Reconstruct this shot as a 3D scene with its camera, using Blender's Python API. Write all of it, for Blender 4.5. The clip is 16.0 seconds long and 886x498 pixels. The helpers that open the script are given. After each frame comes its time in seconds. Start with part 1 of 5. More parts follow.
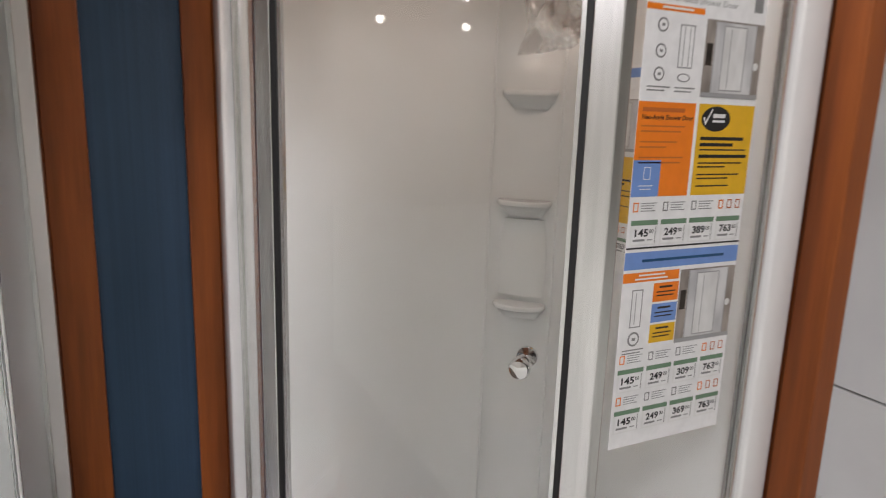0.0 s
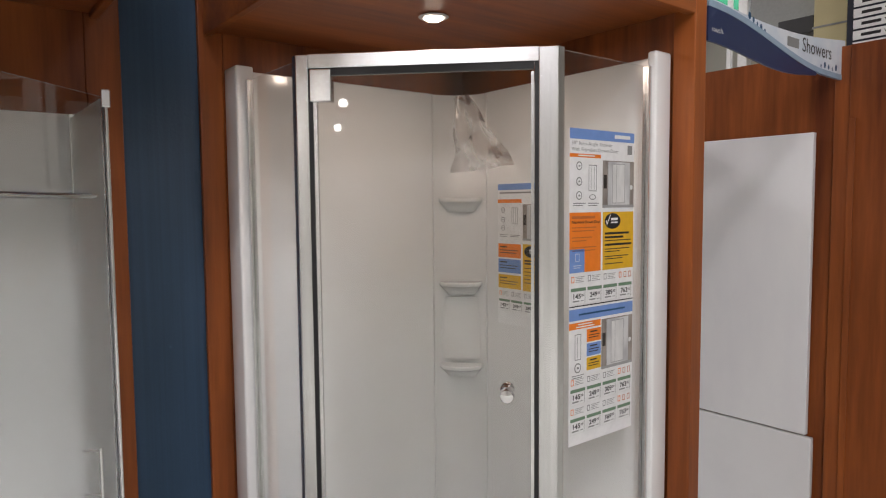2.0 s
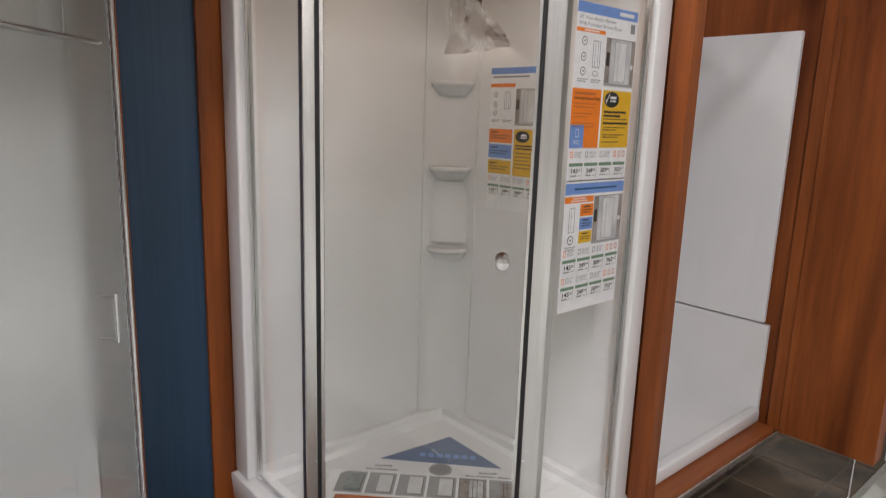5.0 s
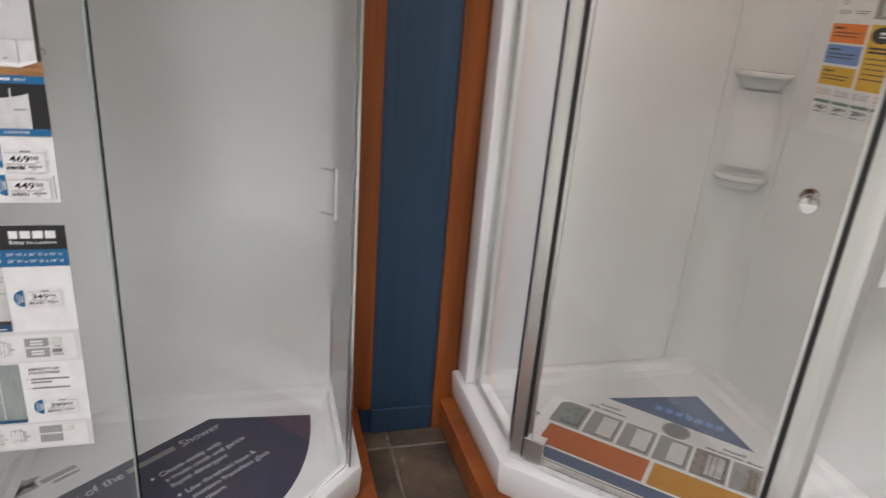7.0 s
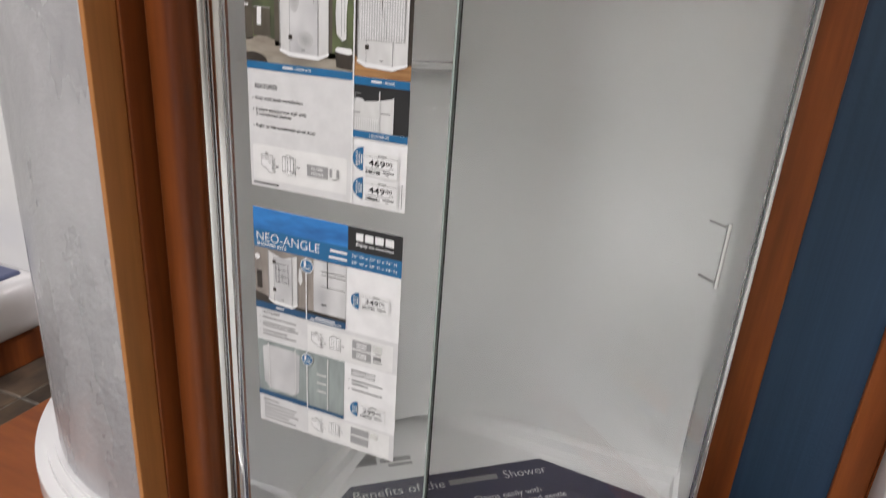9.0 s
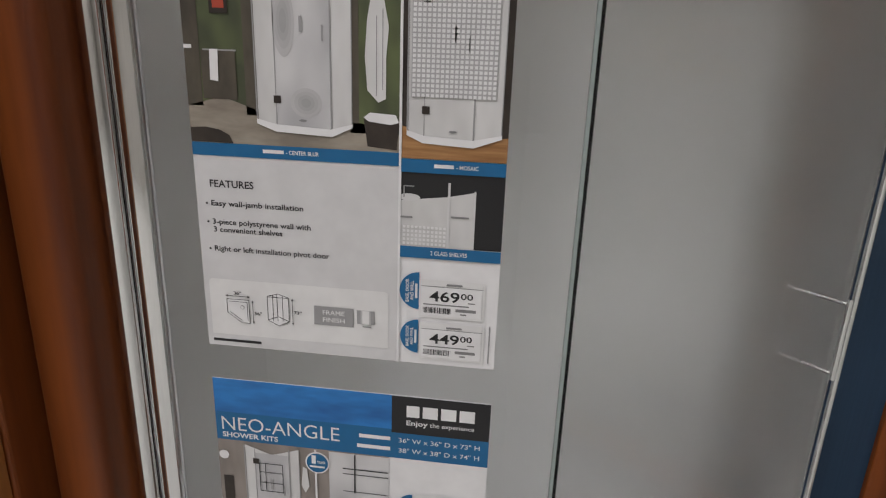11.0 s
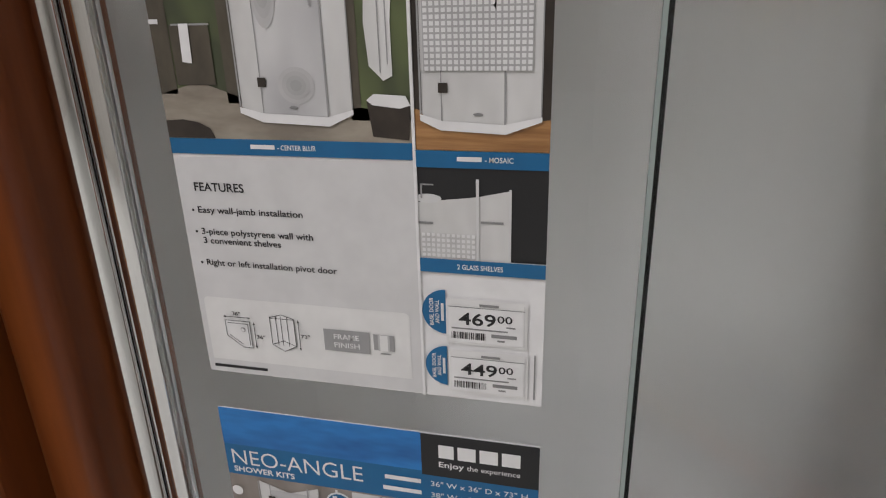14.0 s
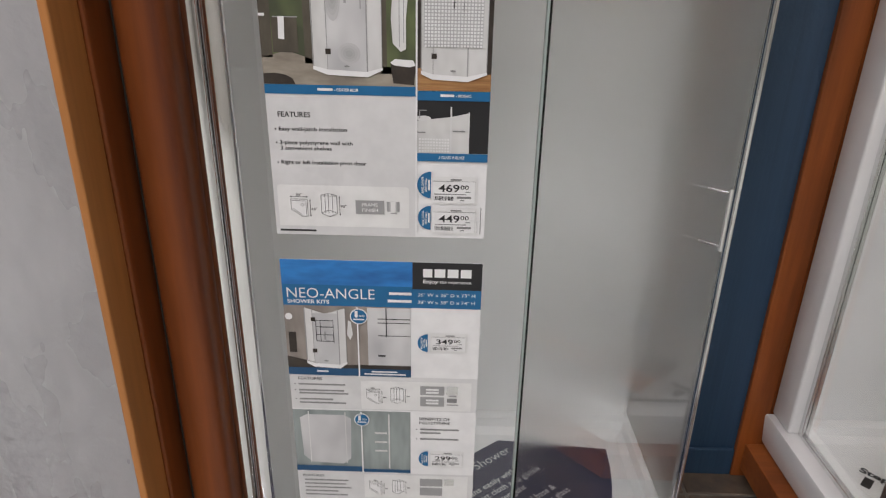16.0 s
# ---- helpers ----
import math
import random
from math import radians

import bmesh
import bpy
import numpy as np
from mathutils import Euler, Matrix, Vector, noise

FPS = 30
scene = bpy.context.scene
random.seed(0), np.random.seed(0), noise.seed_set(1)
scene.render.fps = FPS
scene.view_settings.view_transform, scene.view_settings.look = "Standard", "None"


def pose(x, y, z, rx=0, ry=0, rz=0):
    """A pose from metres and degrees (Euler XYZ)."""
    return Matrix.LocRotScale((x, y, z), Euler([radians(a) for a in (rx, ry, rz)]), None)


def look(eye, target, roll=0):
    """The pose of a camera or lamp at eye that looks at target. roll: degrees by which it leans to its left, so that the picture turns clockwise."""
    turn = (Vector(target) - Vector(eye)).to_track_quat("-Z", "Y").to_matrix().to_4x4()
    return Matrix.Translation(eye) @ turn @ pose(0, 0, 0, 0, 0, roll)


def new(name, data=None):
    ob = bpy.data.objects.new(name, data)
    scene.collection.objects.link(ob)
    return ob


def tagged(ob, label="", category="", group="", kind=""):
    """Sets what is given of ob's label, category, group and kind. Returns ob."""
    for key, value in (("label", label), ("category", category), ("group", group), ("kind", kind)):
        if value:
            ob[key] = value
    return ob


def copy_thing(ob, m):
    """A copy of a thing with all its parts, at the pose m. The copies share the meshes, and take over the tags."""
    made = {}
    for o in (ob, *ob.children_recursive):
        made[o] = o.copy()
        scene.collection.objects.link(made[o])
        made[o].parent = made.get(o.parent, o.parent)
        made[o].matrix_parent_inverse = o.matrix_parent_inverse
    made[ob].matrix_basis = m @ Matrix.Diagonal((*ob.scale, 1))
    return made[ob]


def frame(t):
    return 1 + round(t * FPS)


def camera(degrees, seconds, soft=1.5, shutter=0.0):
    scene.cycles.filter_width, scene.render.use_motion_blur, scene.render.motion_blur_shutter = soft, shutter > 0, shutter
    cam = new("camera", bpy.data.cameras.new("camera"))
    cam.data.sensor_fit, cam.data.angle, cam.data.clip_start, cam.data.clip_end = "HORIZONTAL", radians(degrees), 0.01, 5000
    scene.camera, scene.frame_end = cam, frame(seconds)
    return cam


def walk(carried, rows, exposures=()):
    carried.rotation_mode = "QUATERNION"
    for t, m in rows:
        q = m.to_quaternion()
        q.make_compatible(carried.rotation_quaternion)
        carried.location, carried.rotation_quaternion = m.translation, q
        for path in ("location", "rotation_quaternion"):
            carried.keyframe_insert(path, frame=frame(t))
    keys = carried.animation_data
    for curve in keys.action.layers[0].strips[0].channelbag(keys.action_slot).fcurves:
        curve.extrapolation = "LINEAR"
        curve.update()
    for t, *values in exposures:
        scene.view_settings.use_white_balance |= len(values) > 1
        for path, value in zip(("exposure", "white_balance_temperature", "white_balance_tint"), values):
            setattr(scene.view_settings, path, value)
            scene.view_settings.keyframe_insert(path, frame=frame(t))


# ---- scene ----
cam = camera(68.3, 16.0, soft=1.1, shutter=0.4)
PATH = [
    (0, (0.139, 0.152, 1.614), (0.996, 1.914, 1.214), 1.8),
    (0.5, (-0.085, 0.117, 1.639), (1.036, 1.740, 1.308), -0.5),
    (1, (-0.222, 0.046, 1.647), (0.978, 1.620, 1.360), 0.5),
    (1.5, (-0.308, -0.051, 1.658), (0.889, 1.533, 1.421), 0.2),
    (2, (-0.421, -0.139, 1.674), (0.809, 1.432, 1.538), -0.5),
    (2.2, (-0.469, -0.139, 1.680), (0.785, 1.412, 1.541), -0.6),
    (2.5, (-0.532, -0.126, 1.663), (0.778, 1.380, 1.542), 0.2),
    (3, (-0.536, -0.162, 1.664), (0.772, 1.343, 1.513), 0.4),
    (3.2, (-0.559, -0.135, 1.646), (0.782, 1.340, 1.487), 0.7),
    (5.3, (-0.527, -0.120, 1.563), (0.743, 1.341, 1.060), 2.1),
    (5.5, (-0.513, -0.135, 1.558), (0.737, 1.320, 0.991), 1.9),
    (6, (-0.448, -0.102, 1.490), (0.659, 1.458, 0.905), 0.9),
    (6.5, (-0.353, -0.013, 1.539), (0.379, 1.733, 0.895), 2.9),
    (7, (-0.302, 0.073, 1.493), (0.226, 1.867, 0.783), 4.6),
    (7.5, (-0.284, 0.157, 1.461), (-0.145, 1.976, 0.641), 5.6),
    (8, (-0.268, 0.230, 1.425), (-0.577, 1.971, 0.490), 6.2),
    (8.3, (-0.224, 0.316, 1.423), (-0.717, 1.981, 0.431), 7.1),
    (8.5, (-0.212, 0.286, 1.423), (-0.761, 1.954, 0.467), 6.7),
    (9, (-0.224, 0.310, 1.460), (-0.885, 2.056, 0.742), 4.1),
    (9.5, (-0.371, 0.355, 1.489), (-0.859, 2.185, 0.846), 1.9),
    (10, (-0.483, 0.433, 1.501), (-0.824, 2.298, 0.865), 2.0),
    (10.2, (-0.508, 0.479, 1.489), (-0.819, 2.355, 0.867), 2.2),
    (12.3, (-0.620, 0.687, 1.435), (-0.798, 2.560, 0.755), 1.2),
    (12.5, (-0.615, 0.698, 1.445), (-0.831, 2.548, 0.714), 0.8),
    (13, (-0.596, 0.701, 1.443), (-0.889, 2.545, 0.724), 0.3),
    (13.5, (-0.577, 0.707, 1.437), (-0.950, 2.548, 0.753), -0.4),
    (14, (-0.563, 0.722, 1.443), (-1.014, 2.532, 0.722), -1.6),
    (14.5, (-0.587, 0.688, 1.450), (-1.034, 2.476, 0.672), -1.7),
    (15, (-0.682, 0.522, 1.450), (-0.709, 2.381, 0.713), 0.3),
    (15.5, (-0.675, 0.426, 1.475), (-0.659, 2.266, 0.692), 1.0),
    (16, (-0.633, 0.348, 1.478), (-0.661, 2.190, 0.701), 1.1),
]
# the film camera's own exposure drifts as it turns
STOPS = [(0, -0.59), (3, -0.47), (5.5, -0.59), (7, -0.43), (8.5, -0.25), (10, -0.78), (12.5, -1.08), (14, -1.00), (14.5, -1.06), (15, -0.98), (15.5, -0.79), (16, -0.66)]
walk(cam, [(t, look(eye, target, roll)) for t, eye, target, roll in PATH], STOPS)

# ---- light ----
world = bpy.data.worlds.new("world")
scene.world = world
world.use_nodes = True
world.node_tree.nodes["Background"].inputs[0].default_value = (0.9, 0.95, 1.0, 1)
world.node_tree.nodes["Background"].inputs[1].default_value = 0.05
scene.view_settings.exposure = 0.0


# ---- materials ----
def material(name, color, rough=0.5, metal=0.0, color2=None, scale=(8, 8, 8), detail=4.0, bump=0.0, bump_scale=60.0, coat=0.0,
             spread=(0.35, 0.65), rvar=0.0, island=0.0):
    """A surface whose colour wanders between two tones by noise, with fine relief and uneven gloss."""
    m = bpy.data.materials.new(name)
    m.use_nodes = True
    nt = m.node_tree
    n, l = nt.nodes, nt.links
    b = n["Principled BSDF"]
    b.inputs["Metallic"].default_value = metal
    b.inputs["Roughness"].default_value = rough
    b.inputs["Coat Weight"].default_value = coat
    b.inputs["Coat Roughness"].default_value = 0.12
    co = n.new("ShaderNodeTexCoord")
    mp = n.new("ShaderNodeMapping")
    mp.inputs["Scale"].default_value = scale
    l.new(co.outputs["Object"], mp.inputs["Vector"])
    no = n.new("ShaderNodeTexNoise")
    no.inputs["Scale"].default_value = 1.0
    no.inputs["Detail"].default_value = detail
    no.inputs["Roughness"].default_value = 0.6
    l.new(mp.outputs["Vector"], no.inputs["Vector"])
    ra = n.new("ShaderNodeValToRGB")
    c2 = color2 if color2 else tuple(c * 0.9 for c in color)
    ra.color_ramp.elements[0].position, ra.color_ramp.elements[1].position = spread
    ra.color_ramp.elements[0].color, ra.color_ramp.elements[1].color = (*c2, 1), (*color, 1)
    l.new(no.outputs["Fac"], ra.inputs["Fac"])
    out = ra.outputs["Color"]
    if island:
        oi = n.new("ShaderNodeObjectInfo")
        mr = n.new("ShaderNodeMapRange")
        mr.inputs["To Min"].default_value, mr.inputs["To Max"].default_value = 1 - island, 1 + island
        l.new(oi.outputs["Random"], mr.inputs["Value"])
        hs = n.new("ShaderNodeHueSaturation")
        l.new(mr.outputs["Result"], hs.inputs["Value"])
        l.new(out, hs.inputs["Color"])
        out = hs.outputs["Color"]
    l.new(out, b.inputs["Base Color"])
    if rvar:
        mr = n.new("ShaderNodeMapRange")
        mr.inputs["To Min"].default_value, mr.inputs["To Max"].default_value = rough - rvar, rough + rvar
        l.new(no.outputs["Fac"], mr.inputs["Value"])
        l.new(mr.outputs["Result"], b.inputs["Roughness"])
    if bump:
        n2 = n.new("ShaderNodeTexNoise")
        n2.inputs["Scale"].default_value = bump_scale
        n2.inputs["Detail"].default_value = 3
        l.new(co.outputs["Object"], n2.inputs["Vector"])
        bp = n.new("ShaderNodeBump")
        bp.inputs["Strength"].default_value = bump
        bp.inputs["Distance"].default_value = 0.01
        l.new(n2.outputs["Fac"], bp.inputs["Height"])
        l.new(bp.outputs["Normal"], b.inputs["Normal"])
    return m


def wood_material(name, dark, light, scale):
    """Veneer: long streaks along one axis, finer pores over them, a satin lacquer."""
    m = material(name, light, 0.44, color2=dark, scale=scale, detail=6, coat=0.04, spread=(0.3, 0.7), rvar=0.08)
    m.node_tree.nodes["Principled BSDF"].inputs["Specular IOR Level"].default_value = 0.32
    n, l = m.node_tree.nodes, m.node_tree.links
    b = n["Principled BSDF"]
    co = n["Texture Coordinate"]
    mp = n.new("ShaderNodeMapping")
    mp.inputs["Scale"].default_value = tuple(v * 7 for v in scale)
    l.new(co.outputs["Object"], mp.inputs["Vector"])
    no = n.new("ShaderNodeTexNoise")
    no.inputs["Scale"].default_value, no.inputs["Detail"].default_value = 1.0, 5
    l.new(mp.outputs["Vector"], no.inputs["Vector"])
    mr = n.new("ShaderNodeMapRange")
    mr.inputs["To Min"].default_value, mr.inputs["To Max"].default_value = 0.72, 1.2
    l.new(no.outputs["Fac"], mr.inputs["Value"])
    hs = n.new("ShaderNodeHueSaturation")
    l.new(mr.outputs["Result"], hs.inputs["Value"])
    l.new(n["Color Ramp"].outputs["Color"], hs.inputs["Color"])
    l.new(hs.outputs["Color"], b.inputs["Base Color"])
    return m


def glass_material(name, tint=(0.96, 0.985, 0.97), rough=0.0, band=None):
    m = bpy.data.materials.new(name)
    m.use_nodes = True
    n, l = m.node_tree.nodes, m.node_tree.links
    b = n["Principled BSDF"]
    b.inputs["Base Color"].default_value = (*tint, 1)
    b.inputs["Roughness"].default_value = rough
    b.inputs["Transmission Weight"].default_value = 1.0
    b.inputs["IOR"].default_value = 1.45
    if band:
        # a soft blurred band across the middle of the pane: from, to, fade, roughness
        co = n.new("ShaderNodeTexCoord")
        sp = n.new("ShaderNodeSeparateXYZ")
        l.new(co.outputs["Object"], sp.inputs["Vector"])
        out = None
        for edge, sign in ((band[0], 1), (band[1], -1)):
            mr = n.new("ShaderNodeMapRange")
            mr.interpolation_type = "SMOOTHSTEP"
            mr.inputs["From Min"].default_value, mr.inputs["From Max"].default_value = edge - sign * band[2], edge + sign * band[2]
            mr.inputs["To Min"].default_value, mr.inputs["To Max"].default_value = 0.0, 1.0
            l.new(sp.outputs["Z"], mr.inputs["Value"])
            if out:
                mu = n.new("ShaderNodeMath")
                mu.operation = "MULTIPLY"
                l.new(out, mu.inputs[0])
                l.new(mr.outputs["Result"], mu.inputs[1])
                out = mu.outputs[0]
            else:
                out = mr.outputs["Result"]
        sc = n.new("ShaderNodeMath")
        sc.operation = "MULTIPLY_ADD"
        sc.inputs[1].default_value, sc.inputs[2].default_value = band[3], rough
        l.new(out, sc.inputs[0])
        l.new(sc.outputs[0], b.inputs["Roughness"])
    return m


def plain(name, color, rough=0.6, metal=0.0):
    """Printed ink and small plain parts, with a faint unevenness."""
    return material(name, color, rough, metal, color2=tuple(c * 0.93 for c in color), scale=(40, 40, 40), detail=2)


def glow(name, color, strength):
    m = bpy.data.materials.new(name)
    m.use_nodes = True
    b = m.node_tree.nodes["Principled BSDF"]
    b.inputs["Base Color"].default_value = (*color, 1)
    b.inputs["Emission Color"].default_value = (*color, 1)
    b.inputs["Emission Strength"].default_value = strength
    return m


WOOD = wood_material("cherry_veneer", (0.098, 0.021, 0.005), (0.355, 0.098, 0.020), (8, 8, 0.6))
WOOD_FLAT = wood_material("cherry_veneer_flat", (0.16, 0.038, 0.010), (0.39, 0.118, 0.029), (0.7, 8, 8))
WOOD_LIGHT = wood_material("maple_edge", (0.38, 0.15, 0.04), (0.50, 0.21, 0.06), (12, 12, 0.8))
WHITE = material("white_acrylic", (0.78, 0.78, 0.775), 0.12, color2=(0.74, 0.74, 0.735), scale=(3, 3, 3), rvar=0.05, bump=0.09, bump_scale=5)
FILMED = material("film_wrapped_acrylic", (0.82, 0.82, 0.82), 0.2, color2=(0.78, 0.78, 0.79), scale=(5, 5, 2), bump=0.12, bump_scale=5)
BLUE = material("blue_beadboard", (0.022, 0.058, 0.112), 0.6, color2=(0.016, 0.045, 0.09), scale=(55, 55, 0.6), bump=0.1, bump_scale=90)
CHROME = material("polished_chrome", (0.82, 0.82, 0.83), 0.07, 1.0, scale=(20, 20, 2))
SATIN = material("bright_aluminium", (0.88, 0.88, 0.885), 0.26, 1.0, color2=(0.70, 0.70, 0.70), scale=(30, 30, 1.5))
DARK = plain("black_seal", (0.012, 0.012, 0.013), 0.5)
GLASS = glass_material("clear_glass")
BLUR = glass_material("blurred_glass", (0.93, 0.96, 0.945), 0.3)
FILM_CLEAR = glass_material("clear_film", (0.99, 0.99, 0.99), 0.0)
GLASS_EDGE = plain("glass_edge", (0.30, 0.35, 0.33), 0.25)
HAZE = glass_material("centre_blur_glass", (0.885, 0.912, 0.89), 0.010, (0.80, 1.66, 0.09, 0.14))
TILE = material("slate_tile", (0.165, 0.118, 0.078), 0.36, color2=(0.055, 0.047, 0.040), scale=(6, 6, 6), detail=8, bump=0.25, bump_scale=22, rvar=0.1, island=0.3)
GROUT = material("grout", (0.22, 0.20, 0.165), 0.85, color2=(0.12, 0.11, 0.095), scale=(30, 30, 30), bump=0.2)
VINYL = material("aisle_vinyl", (0.62, 0.63, 0.58), 0.3, color2=(0.56, 0.57, 0.53), scale=(2, 2, 2), rvar=0.08)
# near-black colour standing in for shade in open gaps and the post joint
SHADE = material("gap_shade", (0.02, 0.018, 0.016), 0.7)
WALLPAINT = material("store_wall_paint", (0.55, 0.53, 0.48), 0.7, scale=(1, 1, 1))
CEIL = material("store_ceiling_paint", (0.62, 0.62, 0.60), 0.8, scale=(1, 1, 1))


# ---- making meshes ----
def thing(name, label, category, group="", kind="", at=(0, 0, 0)):
    ob = new(name)
    ob.location = at
    ob.empty_display_size = 0.05
    bpy.context.view_layer.update()
    return tagged(ob, label, category, group, kind)


def part(name, bm, mat, parent=None, label="", smooth=False):
    me = bpy.data.meshes.new(name)
    bmesh.ops.recalc_face_normals(bm, faces=bm.faces)
    for f in bm.faces:
        f.smooth = smooth
    bm.to_mesh(me)
    bm.free()
    if smooth:
        me.set_sharp_from_angle(angle=radians(35))
    me.materials.append(mat)
    ob = new(name, me)
    if parent:
        ob.parent = parent
        if not parent.parent and parent.type == "EMPTY":
            ob.matrix_parent_inverse = Matrix.Translation(-parent.location)
    if label:
        tagged(ob, label)
    return ob


def setting(name, bm, mat, label, category):
    return tagged(part(name, bm, mat), label, category, kind="structure")


def add_box(bm, x0, x1, y0, y1, z0, z1, bev=0.0, seg=2):
    m = Matrix.LocRotScale(((x0 + x1) / 2, (y0 + y1) / 2, (z0 + z1) / 2), None, (x1 - x0, y1 - y0, z1 - z0))
    vs = bmesh.ops.create_cube(bm, size=1, matrix=m)["verts"]
    if bev:
        es = list({e for v in vs for e in v.link_edges})
        bmesh.ops.bevel(bm, geom=es, offset=bev, segments=seg, affect="EDGES", profile=0.5)
    return bm


def box(x0, x1, y0, y1, z0, z1, bev=0.0, seg=2):
    return add_box(bmesh.new(), x0, x1, y0, y1, z0, z1, bev, seg)


def add_prism(bm, pts, z0, z1, bev=0.0, seg=2):
    """An upright prism over a plan outline."""
    lo = [bm.verts.new((x, y, z0)) for x, y in pts]
    hi = [bm.verts.new((x, y, z1)) for x, y in pts]
    k = len(pts)
    fs = [bm.faces.new(lo[::-1]), bm.faces.new(hi)]
    for i in range(k):
        fs.append(bm.faces.new((lo[i], lo[(i + 1) % k], hi[(i + 1) % k], hi[i])))
    if bev:
        es = list({e for f in fs for e in f.edges})
        bmesh.ops.bevel(bm, geom=es, offset=bev, segments=seg, affect="EDGES", profile=0.5)
    return bm


def prism(pts, z0, z1, bev=0.0, seg=2):
    return add_prism(bmesh.new(), pts, z0, z1, bev, seg)


def wall_strip(a, b, thick, z0, z1, bev=0.0):
    """An upright slab from plan point a to b, with its thickness on the left of that way."""
    a, b = Vector(a), Vector(b)
    d = (b - a).normalized()
    n = Vector((-d.y, d.x)) * thick
    return prism([a, b, b + n, a + n], z0, z1, bev)


def add_tube(bm, p, q, r, seg=16):
    p, q = Vector(p), Vector(q)
    d = q - p
    m = Matrix.Translation((p + q) / 2) @ d.to_track_quat("Z", "Y").to_matrix().to_4x4()
    bmesh.ops.create_cone(bm, cap_ends=True, segments=seg, radius1=r, radius2=r, depth=d.length, matrix=m)
    return bm


def tube(p, q, r, seg=16):
    return add_tube(bmesh.new(), p, q, r, seg)


def lathe(profile, centre, axis=(0, 0, 1), seg=24):
    """A turned body: profile of (radius, height) about an axis through centre."""
    bm = bmesh.new()
    q = Vector(axis).to_track_quat("Z", "Y").to_matrix().to_4x4()
    m = Matrix.Translation(centre) @ q
    rings = []
    for r, h in profile:
        rings.append([bm.verts.new(m @ Vector((r * math.cos(a), r * math.sin(a), h))) for a in [2 * math.pi * i / seg for i in range(seg)]])
    for a, b in zip(rings, rings[1:]):
        for i in range(seg):
            bm.faces.new((a[i], a[(i + 1) % seg], b[(i + 1) % seg], b[i]))
    bm.faces.new(rings[0][::-1])
    bm.faces.new(rings[-1])
    return bm


def ring_prism(outer, inner, z0, z1):
    """A kerb of even point count: outline outside, outline inside, flat top and bottom."""
    bm = bmesh.new()
    k = len(outer)
    v = [[bm.verts.new((x, y, z)) for x, y in pts] for pts, z in ((outer, z0), (outer, z1), (inner, z1), (inner, z0))]
    for a, b in ((0, 1), (1, 2), (2, 3), (3, 0)):
        for i in range(k):
            j = (i + 1) % k
            bm.faces.new((v[a][i], v[a][j], v[b][j], v[b][i]))
    return bm


# ---- the store: floor, shell, lights ----
ground = setting("floor", box(-3.2, 3.6, 0.612, 3.4, -0.06, -0.004), GROUT, "slate display floor with pale grout joints", "floor")
setting("floor_aisle", box(-9, 9, -9, 0.585, -0.06, 0.0), VINYL, "pale worn vinyl floor of the store aisle", "floor")
setting("floor_strip", box(-3.2, 3.6, 0.585, 0.612, -0.06, 0.006, 0.002), SATIN, "bright metal edging strip between tile and vinyl", "edging")
setting("floor_back", box(-9, 9, 3.4, 9, -0.06, 0.0), VINYL, "pale vinyl floor behind the display", "floor")
setting("floor_side", box(3.6, 9, 0.585, 3.4, -0.06, 0.0), VINYL, "pale vinyl floor beside the display", "floor")
setting("floor_side_west", box(-9, -3.2, 0.585, 3.4, -0.06, 0.0), VINYL, "pale vinyl floor beside the display", "floor")
setting("ceiling", box(-9, 9, -9, 9, 5.2, 5.3), CEIL, "high white store ceiling", "ceiling")
setting("wall_north", box(-9.2, 9.2, 9.0, 9.2, 0, 5.2), WALLPAINT, "plain store wall", "wall")
setting("wall_south", box(-9.2, 9.2, -9.2, -9.0, 0, 5.2), WALLPAINT, "plain store wall", "wall")
setting("wall_east", box(9.0, 9.2, -9, 9, 0, 5.2), WALLPAINT, "plain store wall", "wall")
setting("wall_west", box(-9.2, -9.0, -9, 9, 0, 5.2), WALLPAINT, "plain store wall", "wall")

LAMP_GLOW = glow("lamp_lens", (1.0, 0.97, 0.97), 14.0)
SHELL = plain("lamp_housing", (0.7, 0.7, 0.7), 0.4)


def high_bay(x, y):
    t = thing("ceiling_light", "white round high-bay lamp under the store ceiling", "ceiling light", "store ceiling lights", at=(x, y, 4.7))
    part("housing", lathe([(0.30, 0.0), (0.28, 0.06), (0.16, 0.24), (0.10, 0.40), (0.04, 0.5)], (x, y, 4.70)), SHELL, t, smooth=True)
    part("lens", lathe([(0.26, 0.0), (0.27, 0.01), (0.27, 0.02)], (x, y, 4.685)), LAMP_GLOW, t)
    return t


bay = high_bay(-2.6, -2.4)
for x, y in ((-6.2, -4.1), (-0.8, -0.9), (3.4, -2.6), (-1.8, -6.0), (2.0, -6.0), (1.2, 5.4), (5.6, 3.0)):
    copy_thing(bay, pose(x, y, 4.7))


def lamp(name, x, y, z, size, power, color, shape="DISK", aim=(0, 0, 0)):
    d = bpy.data.lights.new(name, "AREA")
    d.shape, d.size, d.energy, d.color = shape, size, power, color
    ob = new(name, d)
    ob.matrix_basis = pose(x, y, z, *aim)
    return ob


for x, y, p in ((-6.2, -4.1, 250), (-2.6, -2.4, 150), (-0.8, -0.9, 75), (3.4, -2.6, 35), (-1.8, -6.0, 80), (2.0, -6.0, 50), (1.2, 5.4, 260), (5.6, 3.0, 170)):
    lamp("high_bay_light", x, y, 4.66, 0.9, p, (1.012, 0.96, 0.995))


